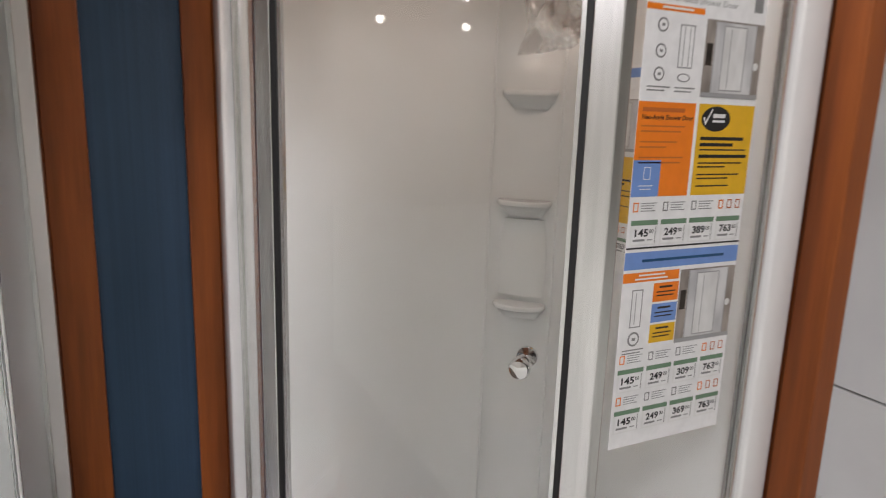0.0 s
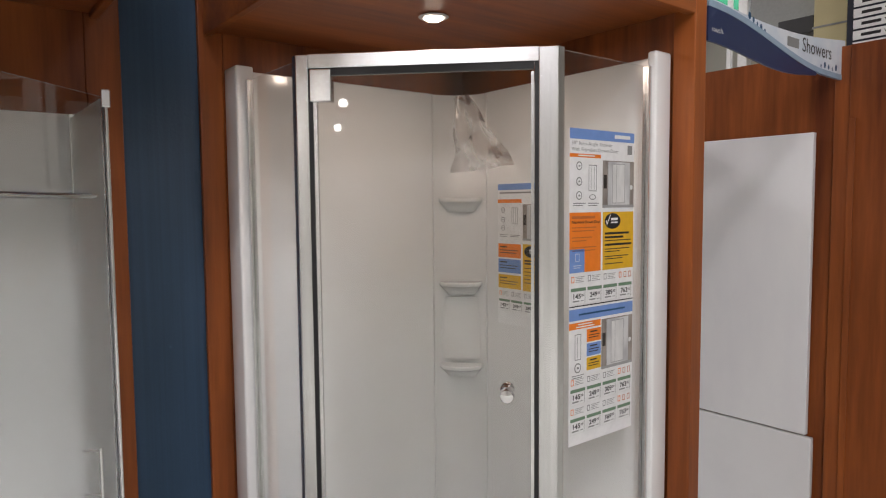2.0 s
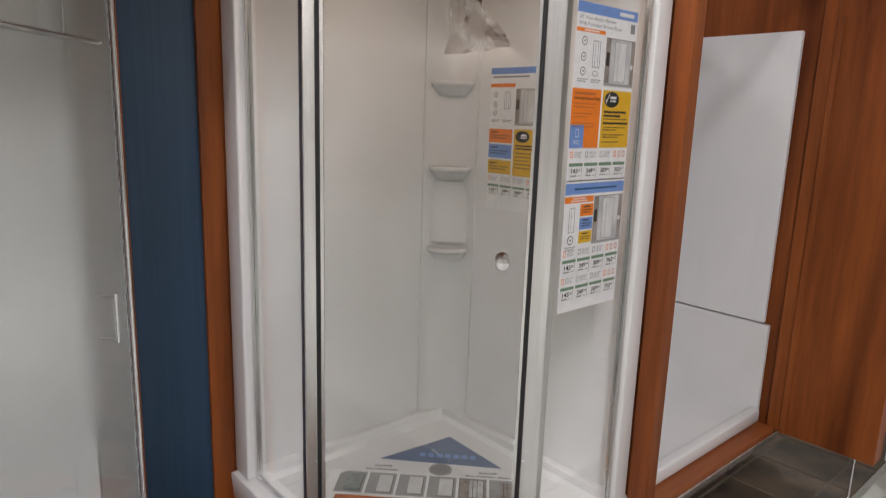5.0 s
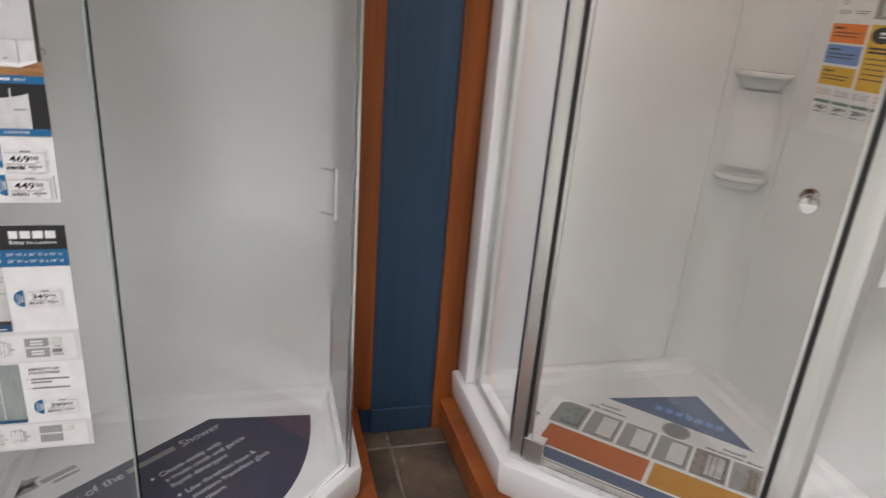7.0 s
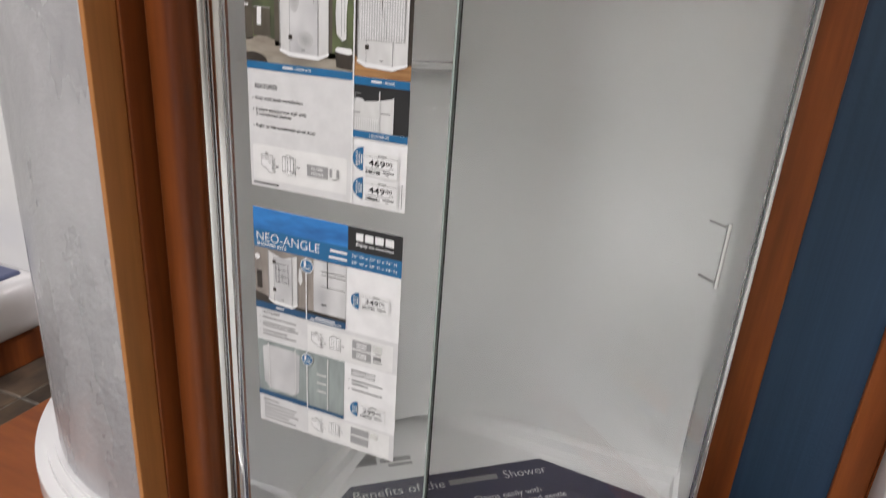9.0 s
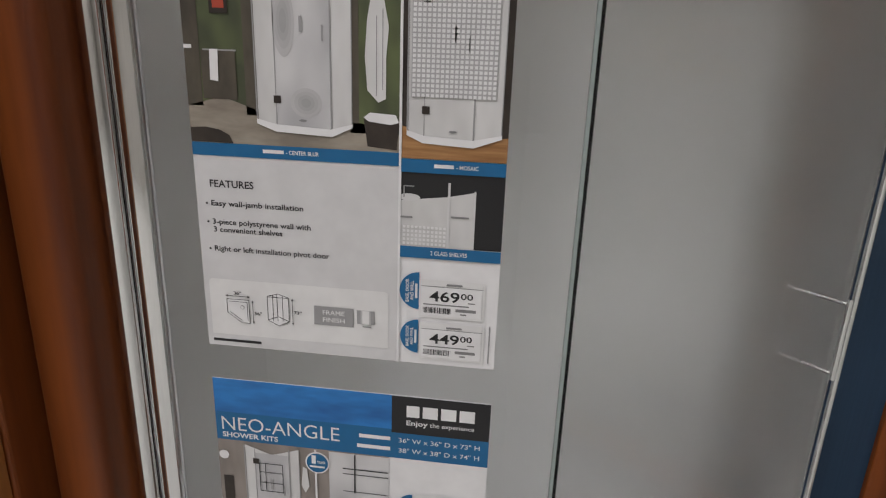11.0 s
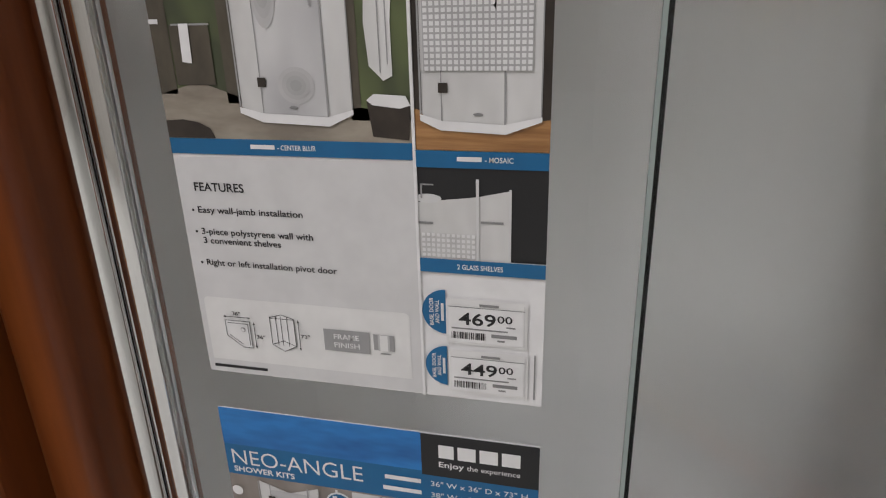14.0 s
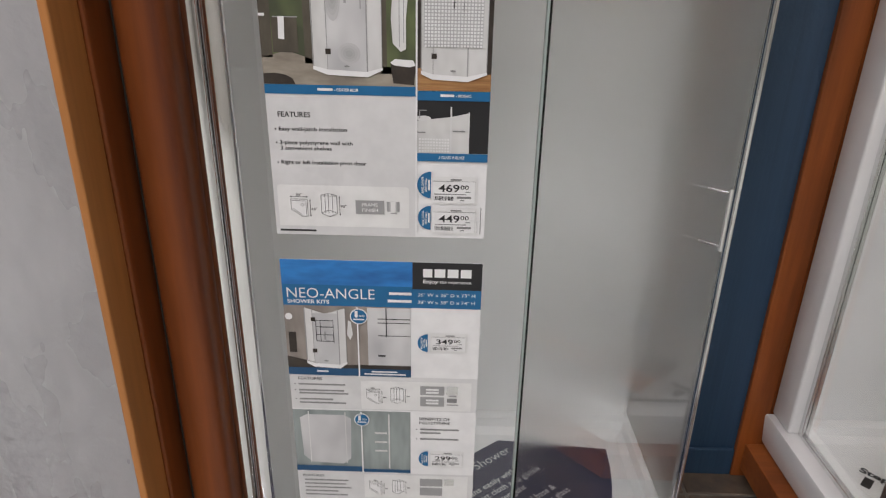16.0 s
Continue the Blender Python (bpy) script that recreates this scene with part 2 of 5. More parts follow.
def pendant(x, y):
    t = thing("pendant_lamp", "small glowing globe lamp on a cord in the store", "pendant lamp", "globe lamps", at=(x, y, 3.0))
    part("globe", lathe([(0.02, -0.055), (0.045, -0.042), (0.062, -0.012), (0.06, 0.02), (0.04, 0.048), (0.02, 0.06)], (x, y, 3.0), seg=16), glow("globe", (1.0, 0.95, 0.88), 60.0), t, smooth=True)
    part("cord", tube((x, y, 3.06), (x, y, 5.2), 0.006, 8), DARK, t)
    return t


one = pendant(-5.5, -1.95)
for x, y in ((-7.9, -1.75), (-7.9, -3.2)):
    copy_thing(one, pose(x, y, 3.0))


# ---- display carcass: blue wall, posts, canopies, plinths ----
setting("wall_1", box(0.02, 0.34, 2.045, 2.16, 0, 2.75), BLUE, "dark blue beadboard wall between two shower bays", "wall")
bm = bmesh.new()
add_box(bm, 0.053, 0.2825, 2.033, 2.0445, 0, 0.10, 0.004)
setting("baseboard", bm, BLUE, "dark blue painted baseboard at the tiled floor", "baseboard")


def post(name, boxes, label):
    t = thing(name, label, "post", "cherry posts", kind="structure", at=(boxes[0][0], boxes[0][2], 0))
    for i, b in enumerate(boxes):
        part("board" if i == 0 else "moulding", box(*b, 0.004, 2), WOOD, t)
    return t


# posts at the free edges of each bay
post("trim", [(0.283, 0.362, 2.0285, 2.16, 0.0, 2.75)], "plain cherry wood post beside the blue wall")
post("trim", [(-0.0455, 0.052, 2.029, 2.16, 0.105, 2.75)], "cherry wood post standing on the plinth beside the blue wall")
post("trim", [(1.365, 1.425, 0.935, 1.01, 0.0, 2.75), (1.4255, 1.448, 0.955, 1.01, 0.0, 2.75)], "cherry wood post with a stepped edge between two bays")
t = thing("trim", "cherry wood post with a pale edge, a dark joint and a rounded board", "post", "cherry posts", kind="structure", at=(-1.02, 1.08, 0))
part("edge_strip", box(-1.026, -1.016, 0.988, 1.042, 0.0, 2.75, 0.002), WOOD_LIGHT, t, "pale orange edge strip")
part("side_board", box(-1.026, -1.012, 1.0425, 1.20, 0.0, 2.75, 0.003), WOOD, t)
part("joint", box(-1.0115, -1.0025, 1.095, 1.20, 0.0, 2.75), SHADE, t, "dark open joint")
part("rounded_board", box(-1.002, -0.9445, 1.072, 1.20, 0.0, 2.75, 0.012, 4), WOOD, t, smooth=True)

# partition walls behind the surrounds
setting("wall_2", box(0.363, 1.455, 2.03, 2.16, 0, 2.75), WOOD, "cherry veneer wall behind the corner shower", "wall")
setting("wall_3", box(1.39, 1.455, 1.011, 2.029, 0, 2.75), WOOD, "cherry veneer partition between two shower bays", "wall")
setting("wall_4", box(-1.071, -0.046, 2.03, 2.16, 0, 2.75), WOOD, "cherry veneer wall behind the frameless shower", "wall")
setting("wall_5", box(-1.071, -1.03, 1.201, 2.029, 0, 2.75), WOOD, "cherry veneer partition beside the frameless shower", "wall")

# canopies: a soffit with a fascia on its free sides
bm = bmesh.new()
add_box(bm, 0.325, 1.364, 0.965, 2.029, 2.24, 2.262)
setting("ceiling_soffit_1", bm, WOOD_FLAT, "cherry veneer soffit with a recessed downlight", "soffit")
setting("fascia_1", box(0.300, 0.324, 0.935, 2.0275, 2.225, 2.75, 0.003), WOOD_FLAT, "cherry veneer canopy fascia", "fascia")
setting("fascia_2", box(0.325, 1.364, 0.935, 0.964, 2.225, 2.75, 0.003), WOOD_FLAT, "cherry veneer canopy fascia", "fascia")
setting("ceiling_soffit_2", box(-1.027, -0.03, 1.07, 2.028, 2.24, 2.262), WOOD_FLAT, "cherry veneer soffit over the frameless shower", "soffit")
setting("fascia_3", box(-0.029, -0.005, 1.045, 2.0275, 2.225, 2.75, 0.003), WOOD_FLAT, "cherry veneer canopy fascia", "fascia")
setting("fascia_4", box(-0.944, -0.03, 1.045, 1.069, 2.225, 2.75, 0.003), WOOD_FLAT, "cherry veneer canopy fascia", "fascia")

# plinths
CB = [(0.345, 2.0), (0.345, 1.515), (0.865, 0.995), (1.345, 0.995), (1.345, 2.0)]
setting("plinth_1", prism([(0.306, 2.028), (0.306, 1.505), (0.855, 0.965), (1.364, 0.965), (1.364, 2.028)], 0.035, 0.13, 0.003), WOOD_FLAT, "cherry veneer plinth under the corner shower", "plinth")
# the toe space is filled with a block coloured as its shade
setting("toe_shade_1", prism([(0.345, 2.0), (0.345, 1.53), (0.88, 0.995), (1.35, 0.995), (1.35, 2.0)], 0.0, 0.035), SHADE, "near-black block for the shade in the toe space under the plinth", "plinth")
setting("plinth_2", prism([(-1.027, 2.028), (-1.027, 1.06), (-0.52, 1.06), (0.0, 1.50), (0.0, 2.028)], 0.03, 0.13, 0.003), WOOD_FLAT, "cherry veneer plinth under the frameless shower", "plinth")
# same near-black fill for the shade below this plinth
setting("toe_shade_2", prism([(-1.02, 2.0), (-1.02, 1.10), (-0.53, 1.10), (-0.04, 1.53), (-0.04, 2.0)], 0.0, 0.03), SHADE, "near-black block for the shade in the toe space under the plinth", "plinth")

# recessed downlight in the soffit
t = thing("downlight", "round recessed downlight with a pale trim ring, switched on", "downlight", at=(0.798, 1.454, 2.24))
part("trim_ring", lathe([(0.043, 0.0), (0.046, 0.002), (0.036, 0.006), (0.030, 0.0065)], (0.798, 1.454, 2.2335)), SHELL, t, smooth=True)
part("bulb", lathe([(0.010, 0.0), (0.024, 0.003), (0.030, 0.008)], (0.798, 1.454, 2.224)), glow("warm_bulb", (1.0, 0.83, 0.66), 30.0), t, "glowing warm bulb", True)
lamp("downlight_beam", 0.798, 1.454, 2.218, 0.06, 3.4, (1.0, 0.78, 0.66))


# ---- corner shower with hinged door ----
def inset(pts, d):
    """The plan outline moved inwards by d (outline runs counter-clockwise)."""
    out = []
    k = len(pts)
    for i in range(k):
        p0, p1, p2 = Vector(pts[i - 1]), Vector(pts[i]), Vector(pts[(i + 1) % k])
        d1, d2 = (p1 - p0).normalized(), (p2 - p1).normalized()
        n1, n2 = Vector((-d1.y, d1.x)), Vector((-d2.y, d2.x))
        b = n1 + n2
        out.append(tuple(p1 + b * (d / (1 + n1.dot(n2)))))
    return out


def shower_base(outline, z0, z1, label):
    t = thing("shower_tray", label, "shower tray", at=(*outline[0], z0))
    bm = bmesh.new()
    levels = [(0.018, z0), (0.006, z0 + 0.02), (0.0, z1 - 0.012), (0.003, z1 - 0.003), (0.012, z1), (0.050, z1), (0.058, z1 - 0.004),
              (0.064, z1 - 0.03), (0.085, z1 - 0.045), (0.2, z1 - 0.045)]
    rings = []
    for d, z in levels:
        rings.append([bm.verts.new((x, y, z)) for x, y in inset(outline, d)])
    k = len(outline)
    for a, b in zip(rings, rings[1:]):
        for i in range(k):
            bm.faces.new((a[i], a[(i + 1) % k], b[(i + 1) % k], b[i]))
    bm.faces.new(rings[0][::-1])
    part("kerb", bm, WHITE, t, smooth=True)
    bm = bmesh.new()
    bm.faces.new([bm.verts.new((x, y, levels[-1][1])) for x, y in inset(outline, levels[-1][0])])
    part("pan_floor", bm, WHITE, t)
    return t


CO = [(0.345, 2.028), (0.345, 1.515), (0.865, 0.995), (1.388, 0.995), (1.388, 2.028)]
shower_base(CO, 0.13, 0.25, "white acrylic neo-angle shower base on a cherry plinth")


def surround(name, pieces, label):
    t = thing(name, label, "shower wall", at=pieces[0][1])
    for nm, _, bm, sm in pieces:
        part(nm, bm, WHITE, t, smooth=sm)
    return t


def corner_column(cx, cy, sx, sy, z0, z1, r):
    """A concave rounded inner corner: the arc from one wall to the other, backed by the corner itself."""
    pts = [(cx, cy)]
    for i in range(9):
        a = math.pi / 2 * i / 8
        pts.append((cx + sx * r * (1 - math.sin(a)), cy + sy * r * (1 - math.cos(a))))
    if sx * sy < 0:
        pts = pts[::-1]
    return prism(pts, z0, z1)


def bulge(cx, cy, sx, sy, back, prof):
    """A moulded form on an inner corner: half-ellipse plans (half width, depth, height) stacked up, growing out along the diagonal."""
    bm = bmesh.new()
    o, w = Vector((sx * SQ, sy * SQ)), Vector((-sy * SQ, sx * SQ))
    rows = []
    for hw, dp, z in prof:
        row = []
        for i in range(13):
            a = math.pi * i / 12
            q = Vector((cx, cy)) + o * (back + dp * math.sin(a) ** 0.7) + w * hw * math.cos(a)
            row.append(bm.verts.new((q.x, q.y, z)))
        rows.append(row)
    for a, b in zip(rows, rows[1:]):
        for i in range(12):
            bm.faces.new((a[i], a[i + 1], b[i + 1], b[i]))
        bm.faces.new((a[12], a[0], b[0], b[12]))
    bm.faces.new(rows[0])
    bm.faces.new(rows[-1][::-1])
    return bm


def shelf_profile(z, hw, dp):
    return [(hw * 0.60, dp * 0.10, z - 0.048), (hw * 0.74, dp * 0.28, z - 0.032), (hw * 0.90, dp * 0.64, z - 0.014), (hw * 0.98, dp * 0.98, z - 0.005),
            (hw, dp, z), (hw * 1.0, dp, z + 0.006), (hw * 0.98, dp * 0.96, z + 0.010), (hw * 0.9, dp * 0.8, z + 0.0105)]


def peeling_film(x, y, z0, z1, reach):
    """A loose sheet of clear protective film hanging from the top of an inner corner, slanting out over the side wall, a thin solid."""
    bm = bmesh.new()
    rnd = random.Random(5)
    rows = []
    for i in range(25):
        f = i / 24
        row = []
        for j in range(13):
            u = j / 12
            w = 0.03 + (reach - 0.03) * f
            d = 0.010 * math.sin(11 * f - 7 * u) + 0.005 * math.sin(15 * u + 5 * f) + rnd.uniform(-0.0005, 0.0005)
            row.append(bm.verts.new((x + d * (0.4 + f) - 0.05 * (1 - u), y - w * u, z1 + (z0 - z1) * f + 0.02 * u)))
        rows.append(row)
    for a, b in zip(rows, rows[1:]):
        for j in range(12):
            bm.faces.new((a[j], a[j + 1], b[j + 1], b[j]))
    bmesh.ops.solidify(bm, geom=bm.faces[:], thickness=0.0006)
    return bm


SQ = math.sqrt(0.5)
t = surround("shower_surround", [
    ("back_panel", (0.37, 2.0, 0.25), box(0.40, 1.204, 2.0, 2.028, 0.25, 2.122, 0.003), False),
    ("side_panel", (0.37, 2.0, 0.25), box(1.36, 1.388, 1.03, 1.845, 0.25, 2.122, 0.003), False),
    ("front_return", (0.37, 2.0, 0.25), box(0.3635, 0.424, 1.925, 2.028, 0.251, 2.124, 0.008, 3), True),
    ("front_return", (0.37, 2.0, 0.25), box(1.286, 1.364, 1.012, 1.045, 0.251, 2.124, 0.008, 3), True),
    ("corner_column", (0.37, 2.0, 0.25), corner_column(1.363, 2.003, -1, -1, 0.25, 2.120, 0.158), True),
], "glossy white acrylic shower surround with moulded corner shelves")
for z, out in ((1.69, 0.062), (1.345, 0.085), (1.0, 0.080)):
    part("shelf", bulge(1.36, 2.0, -1, -1, 0.075, shelf_profile(z, 0.090, out)), WHITE, t, smooth=True)
part("shelf_column", bulge(1.36, 2.0, -1, -1, 0.062, [(0.100, 0.026, 1.031), (0.098, 0.034, 1.09), (0.094, 0.034, 1.16), (0.088, 0.030, 1.24), (0.075, 0.026, 1.29)]), WHITE, t, smooth=True)

for a, b in (((1.200, 1.992), (1.208, 2.0)), ((1.352, 1.841), (1.360, 1.849))):
    part("panel_lap", box(a[0], b[0], a[1], b[1], 0.252, 2.118, 0.002), WHITE, t, "raised lap between wall panels")

film = part("protective_film", peeling_film(1.305, 1.925, 1.80, 2.10, 0.30), FILM_CLEAR, t, "crumpled clear protective film peeling off", True)
film.visible_shadow = False

# frame and glass
t = thing("shower_enclosure", "bright aluminium framed neo-angle shower enclosure with clear glass, door closed", "shower enclosure", at=(0.38, 1.53, 0.25))
P, Q = Vector((0.38, 1.53)), Vector((0.88, 1.03))
DR = (Q - P).normalized()
IN = Vector((SQ, SQ))


def on_door(s, d):
    """Plan point s along the door from its hinge end, d inwards from its outer face."""
    return P + DR * s + IN * d


L = (Q - P).length
def door_slab(s0, s1, d0, d1, z0, z1, bev=0.0):
    return prism([on_door(s0, d0), on_door(s1, d0), on_door(s1, d1), on_door(s0, d1)], z0, z1, bev)


part("corner_post", prism([(0.38, 1.53), on_door(0.035, 0), on_door(0.035, 0.03), (0.415, 1.552), (0.38, 1.552)], 0.252, 2.083, 0.002), SATIN, t)
part("corner_post", prism([on_door(L - 0.05, 0), (0.88, 1.03), (0.905, 1.03), (0.905, 1.062), on_door(L - 0.05, 0.03)], 0.252, 2.083, 0.002), SATIN, t)
part("header", door_slab(0.0355, L - 0.0505, -0.002, 0.032, 2.045, 2.084, 0.002), SATIN, t)
part("threshold", door_slab(0.0355, L - 0.0505, -0.002, 0.032, 0.252, 0.272, 0.002), SATIN, t)
part("seal", door_slab(0.0356, 0.046, 0.004, 0.024, 0.272, 2.045), DARK, t, "black rubber seal")
part("seal", door_slab(L - 0.061, L - 0.0506, 0.004, 0.024, 0.272, 2.045), DARK, t, "black rubber seal")
part("seal", door_slab(0.047, L - 0.062, 0.004, 0.024, 2.027, 2.045), DARK, t, "black rubber seal")
door = part("door_glass", door_slab(0.050, L - 0.064, 0.011, 0.017, 0.285, 2.026), GLASS, t, "clear glass door")
part("door_edge", door_slab(0.0465, 0.056, 0.007, 0.021, 0.28, 2.02), SATIN, t)
part("door_edge", door_slab(L - 0.070, L - 0.0622, 0.007, 0.021, 0.28, 2.02), SATIN, t)
part("hinge", door_slab(0.040, 0.100, -0.006, 0.030, 1.955, 2.043, 0.003), SATIN, t)
part("hinge", door_slab(0.040, 0.100, -0.006, 0.030, 0.262, 0.345, 0.003), SATIN, t)
for nm, a, b in (("side_glass", (0.400, 1.905), (0.400, 1.553)), ("side_glass", (0.906, 1.033), (1.268, 1.033))):
    g = part(nm, wall_strip(a, b, 0.006, 0.262, 2.075), GLASS, t, "clear fixed glass panel")
    g.visible_shadow = False
part("wall_channel", box(0.392, 0.418, 1.905, 1.924, 0.252, 2.078, 0.002), SATIN, t)
part("wall_channel", box(1.268, 1.285, 1.024, 1.050, 0.252, 2.078, 0.002), SATIN, t)
part("bottom_channel", box(0.393, 0.413, 1.553, 1.904, 0.2505, 0.266, 0.002), SATIN, t)
part("bottom_channel", box(0.906, 1.267, 1.026, 1.046, 0.2505, 0.266, 0.002), SATIN, t)
kp = on_door(L - 0.135, 0.011)
k = part("knob", lathe([(0.010, 0.0), (0.009, 0.012), (0.012, 0.018), (0.020, 0.026), (0.021, 0.034), (0.017, 0.042), (0.006, 0.045)], (*kp, 1.161), (-SQ, -SQ, 0)), CHROME, t, "polished chrome knob", True)
part("inner_knob", lathe([(0.010, 0.0), (0.009, 0.012), (0.012, 0.018), (0.020, 0.026), (0.021, 0.034), (0.017, 0.042), (0.006, 0.045)], (*on_door(L - 0.135, 0.017), 1.161), (SQ, SQ, 0)), CHROME, k, smooth=True)


# ---- frameless shower ----
LO = [(-1.026, 2.028), (-1.026, 1.09), (-0.545, 1.09), (-0.05, 1.565), (-0.05, 2.028)]
shower_base(LO, 0.13, 0.25, "low white acrylic neo-angle shower base on a cherry plinth")
t = surround("shower_surround", [
    ("back_panel", (-1.0, 2.0, 0.25), box(-1.0, -0.048, 2.0, 2.028, 0.25, 1.94, 0.003), False),
    ("side_panel", (-1.0, 2.0, 0.25), box(-1.026, -1.0, 1.12, 2.028, 0.25, 1.94, 0.003), False),
    ("corner_column", (-1.0, 2.0, 0.25), corner_column(-1.0, 2.0, 1, -1, 0.25, 1.939, 0.42), True),
], "white polystyrene shower surround behind glass")
for z in (1.30, 1.52):
    part("shelf", bulge(-1.0, 2.0, 1, -1, 0.12, shelf_profile(z, 0.10, 0.11)), WHITE, t, smooth=True)
t = thing("shower_enclosure", "frameless neo-angle shower enclosure with a faintly hazy glass door, closed", "shower enclosure", at=(-0.53, 1.12, 0.25))
A, B = Vector((-0.53, 1.121)), Vector((-0.09, 1.561))
for nm, a, b, mt, lb in (("side_glass", (-0.905, 1.121), (-0.535, 1.121), GLASS, "clear fixed glass panel"), ("door_glass", A + Vector((0.002, 0.002)), B - Vector((0.006, 0.006)), HAZE, "faintly hazy glass door"),
                 ("side_glass", (-0.09, 1.567), (-0.09, 1.985), BLUR, "softly blurred fixed glass panel")):
    g = part(nm, wall_strip(a, b, 0.006, 0.262, 1.93), mt, t, lb)
    g.visible_shadow = mt is BLUR
part("wall_post", tube((-0.932, 1.117, 0.25), (-0.932, 1.117, 1.95), 0.0105, 24), CHROME, t, "round polished chrome post", True)
part("wall_post", box(-0.919, -0.897, 1.112, 1.132, 0.25, 1.95, 0.006), CHROME, t, "round polished chrome post", True)
part("wall_post", box(-0.102, -0.078, 1.985, 1.999, 0.25, 1.94, 0.002), SATIN, t)
part("edge_seal", box(-0.5345, -0.5315, 1.1175, 1.1255, 0.262, 1.93), GLASS_EDGE, t, "grey-green polished glass edge")
part("strike_post", tube((-0.088, 1.554, 0.262), (-0.088, 1.554, 1.945), 0.0045), CHROME, t, "slim chrome strike post", True)
part("post_cap", box(-0.098, -0.079, 1.545, 1.564, 1.905, 1.947, 0.003), SATIN, t)
D2 = Vector((SQ, -SQ))
h0, h1 = A + (B - A) * 0.80 + D2 * 0.040, A + (B - A) * 0.80
bm = tube((*h0, 1.026), (*h0, 1.142), 0.0044, 12)
part("handle", bm, CHROME, t, "slim chrome pull handle", True)
for z in (1.034, 1.134):
    part("handle_pin", tube((*h0, z), (*(h1 - D2 * 0.002), z), 0.0026, 10), SATIN, t, smooth=True)
part("support_bar", tube((*(A + Vector((-0.012, 0.03))), 1.70), (*(B + Vector((-0.03, 0.005))), 1.70), 0.007, 12), CHROME, t, "slim chrome support bar", True)
for z in (0.435, 1.78):
    for side, pts in (("fixed", [(-0.042, -0.011), (-0.003, -0.011), (-0.003, -0.001), (-0.042, -0.001)]), ("door", [(0.004, -0.008), (0.010, -0.014), (0.040, 0.016), (0.034, 0.022)])):
        part("hinge", prism([A + Vector(q) for q in pts], z, z + 0.062, 0.002), CHROME, t, "chrome glass hinge plate")
    part("hinge_pin", tube((A.x + 0.002, A.y - 0.010, z + 0.002), (A.x + 0.002, A.y - 0.010, z + 0.060), 0.006, 12), CHROME, t, smooth=True)
    part("hinge_block", box(A.x - 0.010, A.x + 0.012, A.y - 0.006, A.y + 0.016, z + 0.056, z + 0.068, 0.002), DARK, t, "black hinge block")

# ---- white alcove shower ----
setting("wall_6", box(1.456, 2.62, 2.03, 2.16, 0.12, 2.285), WOOD, "cherry veneer wall behind the alcove shower", "wall")
setting("wall_7", box(2.50, 2.62, 0.985, 2.029, 0.12, 2.285), WOOD, "cherry veneer side wall of the alcove bay", "wall")
t = thing("shower_stall", "white acrylic alcove shower stall still in glossy film, with a seat", "shower stall", at=(1.48, 1.0, 0.22))
part("side_panel", box(2.46, 2.488, 1.055, 1.96, 0.680, 1.958, 0.004), FILMED, t, "film-wrapped upper side panel")
part("lower_side", box(2.456, 2.486, 1.03, 1.985, 0.212, 0.673, 0.006), WHITE, t)
part("back_panel", box(1.49, 2.455, 1.955, 1.99, 0.212, 1.983, 0.004), WHITE, t)
part("inner_side", box(1.478, 1.50, 1.03, 1.954, 0.212, 1.983, 0.004), WHITE, t)
part("seat", box(1.52, 2.4545, 1.56, 1.954, 0.222, 0.655, 0.05, 5), WHITE, t, smooth=True)
part("pan", box(1.50, 2.4555, 1.03, 1.9545, 0.212, 0.235, 0.003), WHITE, t)
part("rim", box(1.478, 2.4555, 1.015, 1.065, 0.212, 0.275, 0.010, 3), WHITE, t, smooth=True)
setting("plinth_3", box(1.478, 2.458, 0.945, 1.98, 0.175, 0.211, 0.003), WOOD_FLAT, "cherry veneer platform of the alcove shower", "plinth")
setting("plinth_edge", box(1.478, 2.458, 0.931, 0.944, 0.165, 0.196, 0.002), SATIN, "metal edging along the platform front", "edging")
# block added in the open underside, its colour painted as shade
setting("toe_shade_3", box(1.50, 2.6, 1.25, 1.98, 0, 0.165), SHADE, "near-black block for the shade in the toe space under the platform", "plinth")
t = thing("display_panel", "tall cherry veneer display end panel on a small steel foot", "panel", at=(2.47, 0.75, 0.0))
part("board", box(2.46, 2.56, 0.545, 0.925, 0.195, 2.288, 0.003), WOOD, t)
part("moulding", box(2.468, 2.50, 0.926, 0.984, 0.195, 2.288, 0.003), WOOD, t)
part("moulding", box(2.452, 2.4595, 0.900, 0.924, 0.195, 2.0, 0.002), WOOD, t)
part("foot", tube((2.475, 0.62, 0.0), (2.475, 0.62, 0.196), 0.006, 10), SATIN, t, "thin steel foot", True)
t = thing("display_door", "white panel standing at the end of the display", "panel", at=(2.6, 0.5, 0.1))
part("board", box(2.565, 2.62, 0.02, 0.535, 0.19, 2.2, 0.004), WHITE, t)
part("foot", box(2.58, 2.61, 0.05, 0.50, 0.0, 0.19, 0.003), SATIN, t)

# ---- curved shower at the far end ----
t = thing("curved_shower", "curved shower with a silver obscure panel on a white round base", "shower", at=(-1.35, 1.7, 0.13))
def arc_pts(cx, cy, r, a0, a1, k=28):
    return [(cx + r * math.cos(radians(a0 + (a1 - a0) * i / k)), cy + r * math.sin(radians(a0 + (a1 - a0) * i / k))) for i in range(k + 1)]


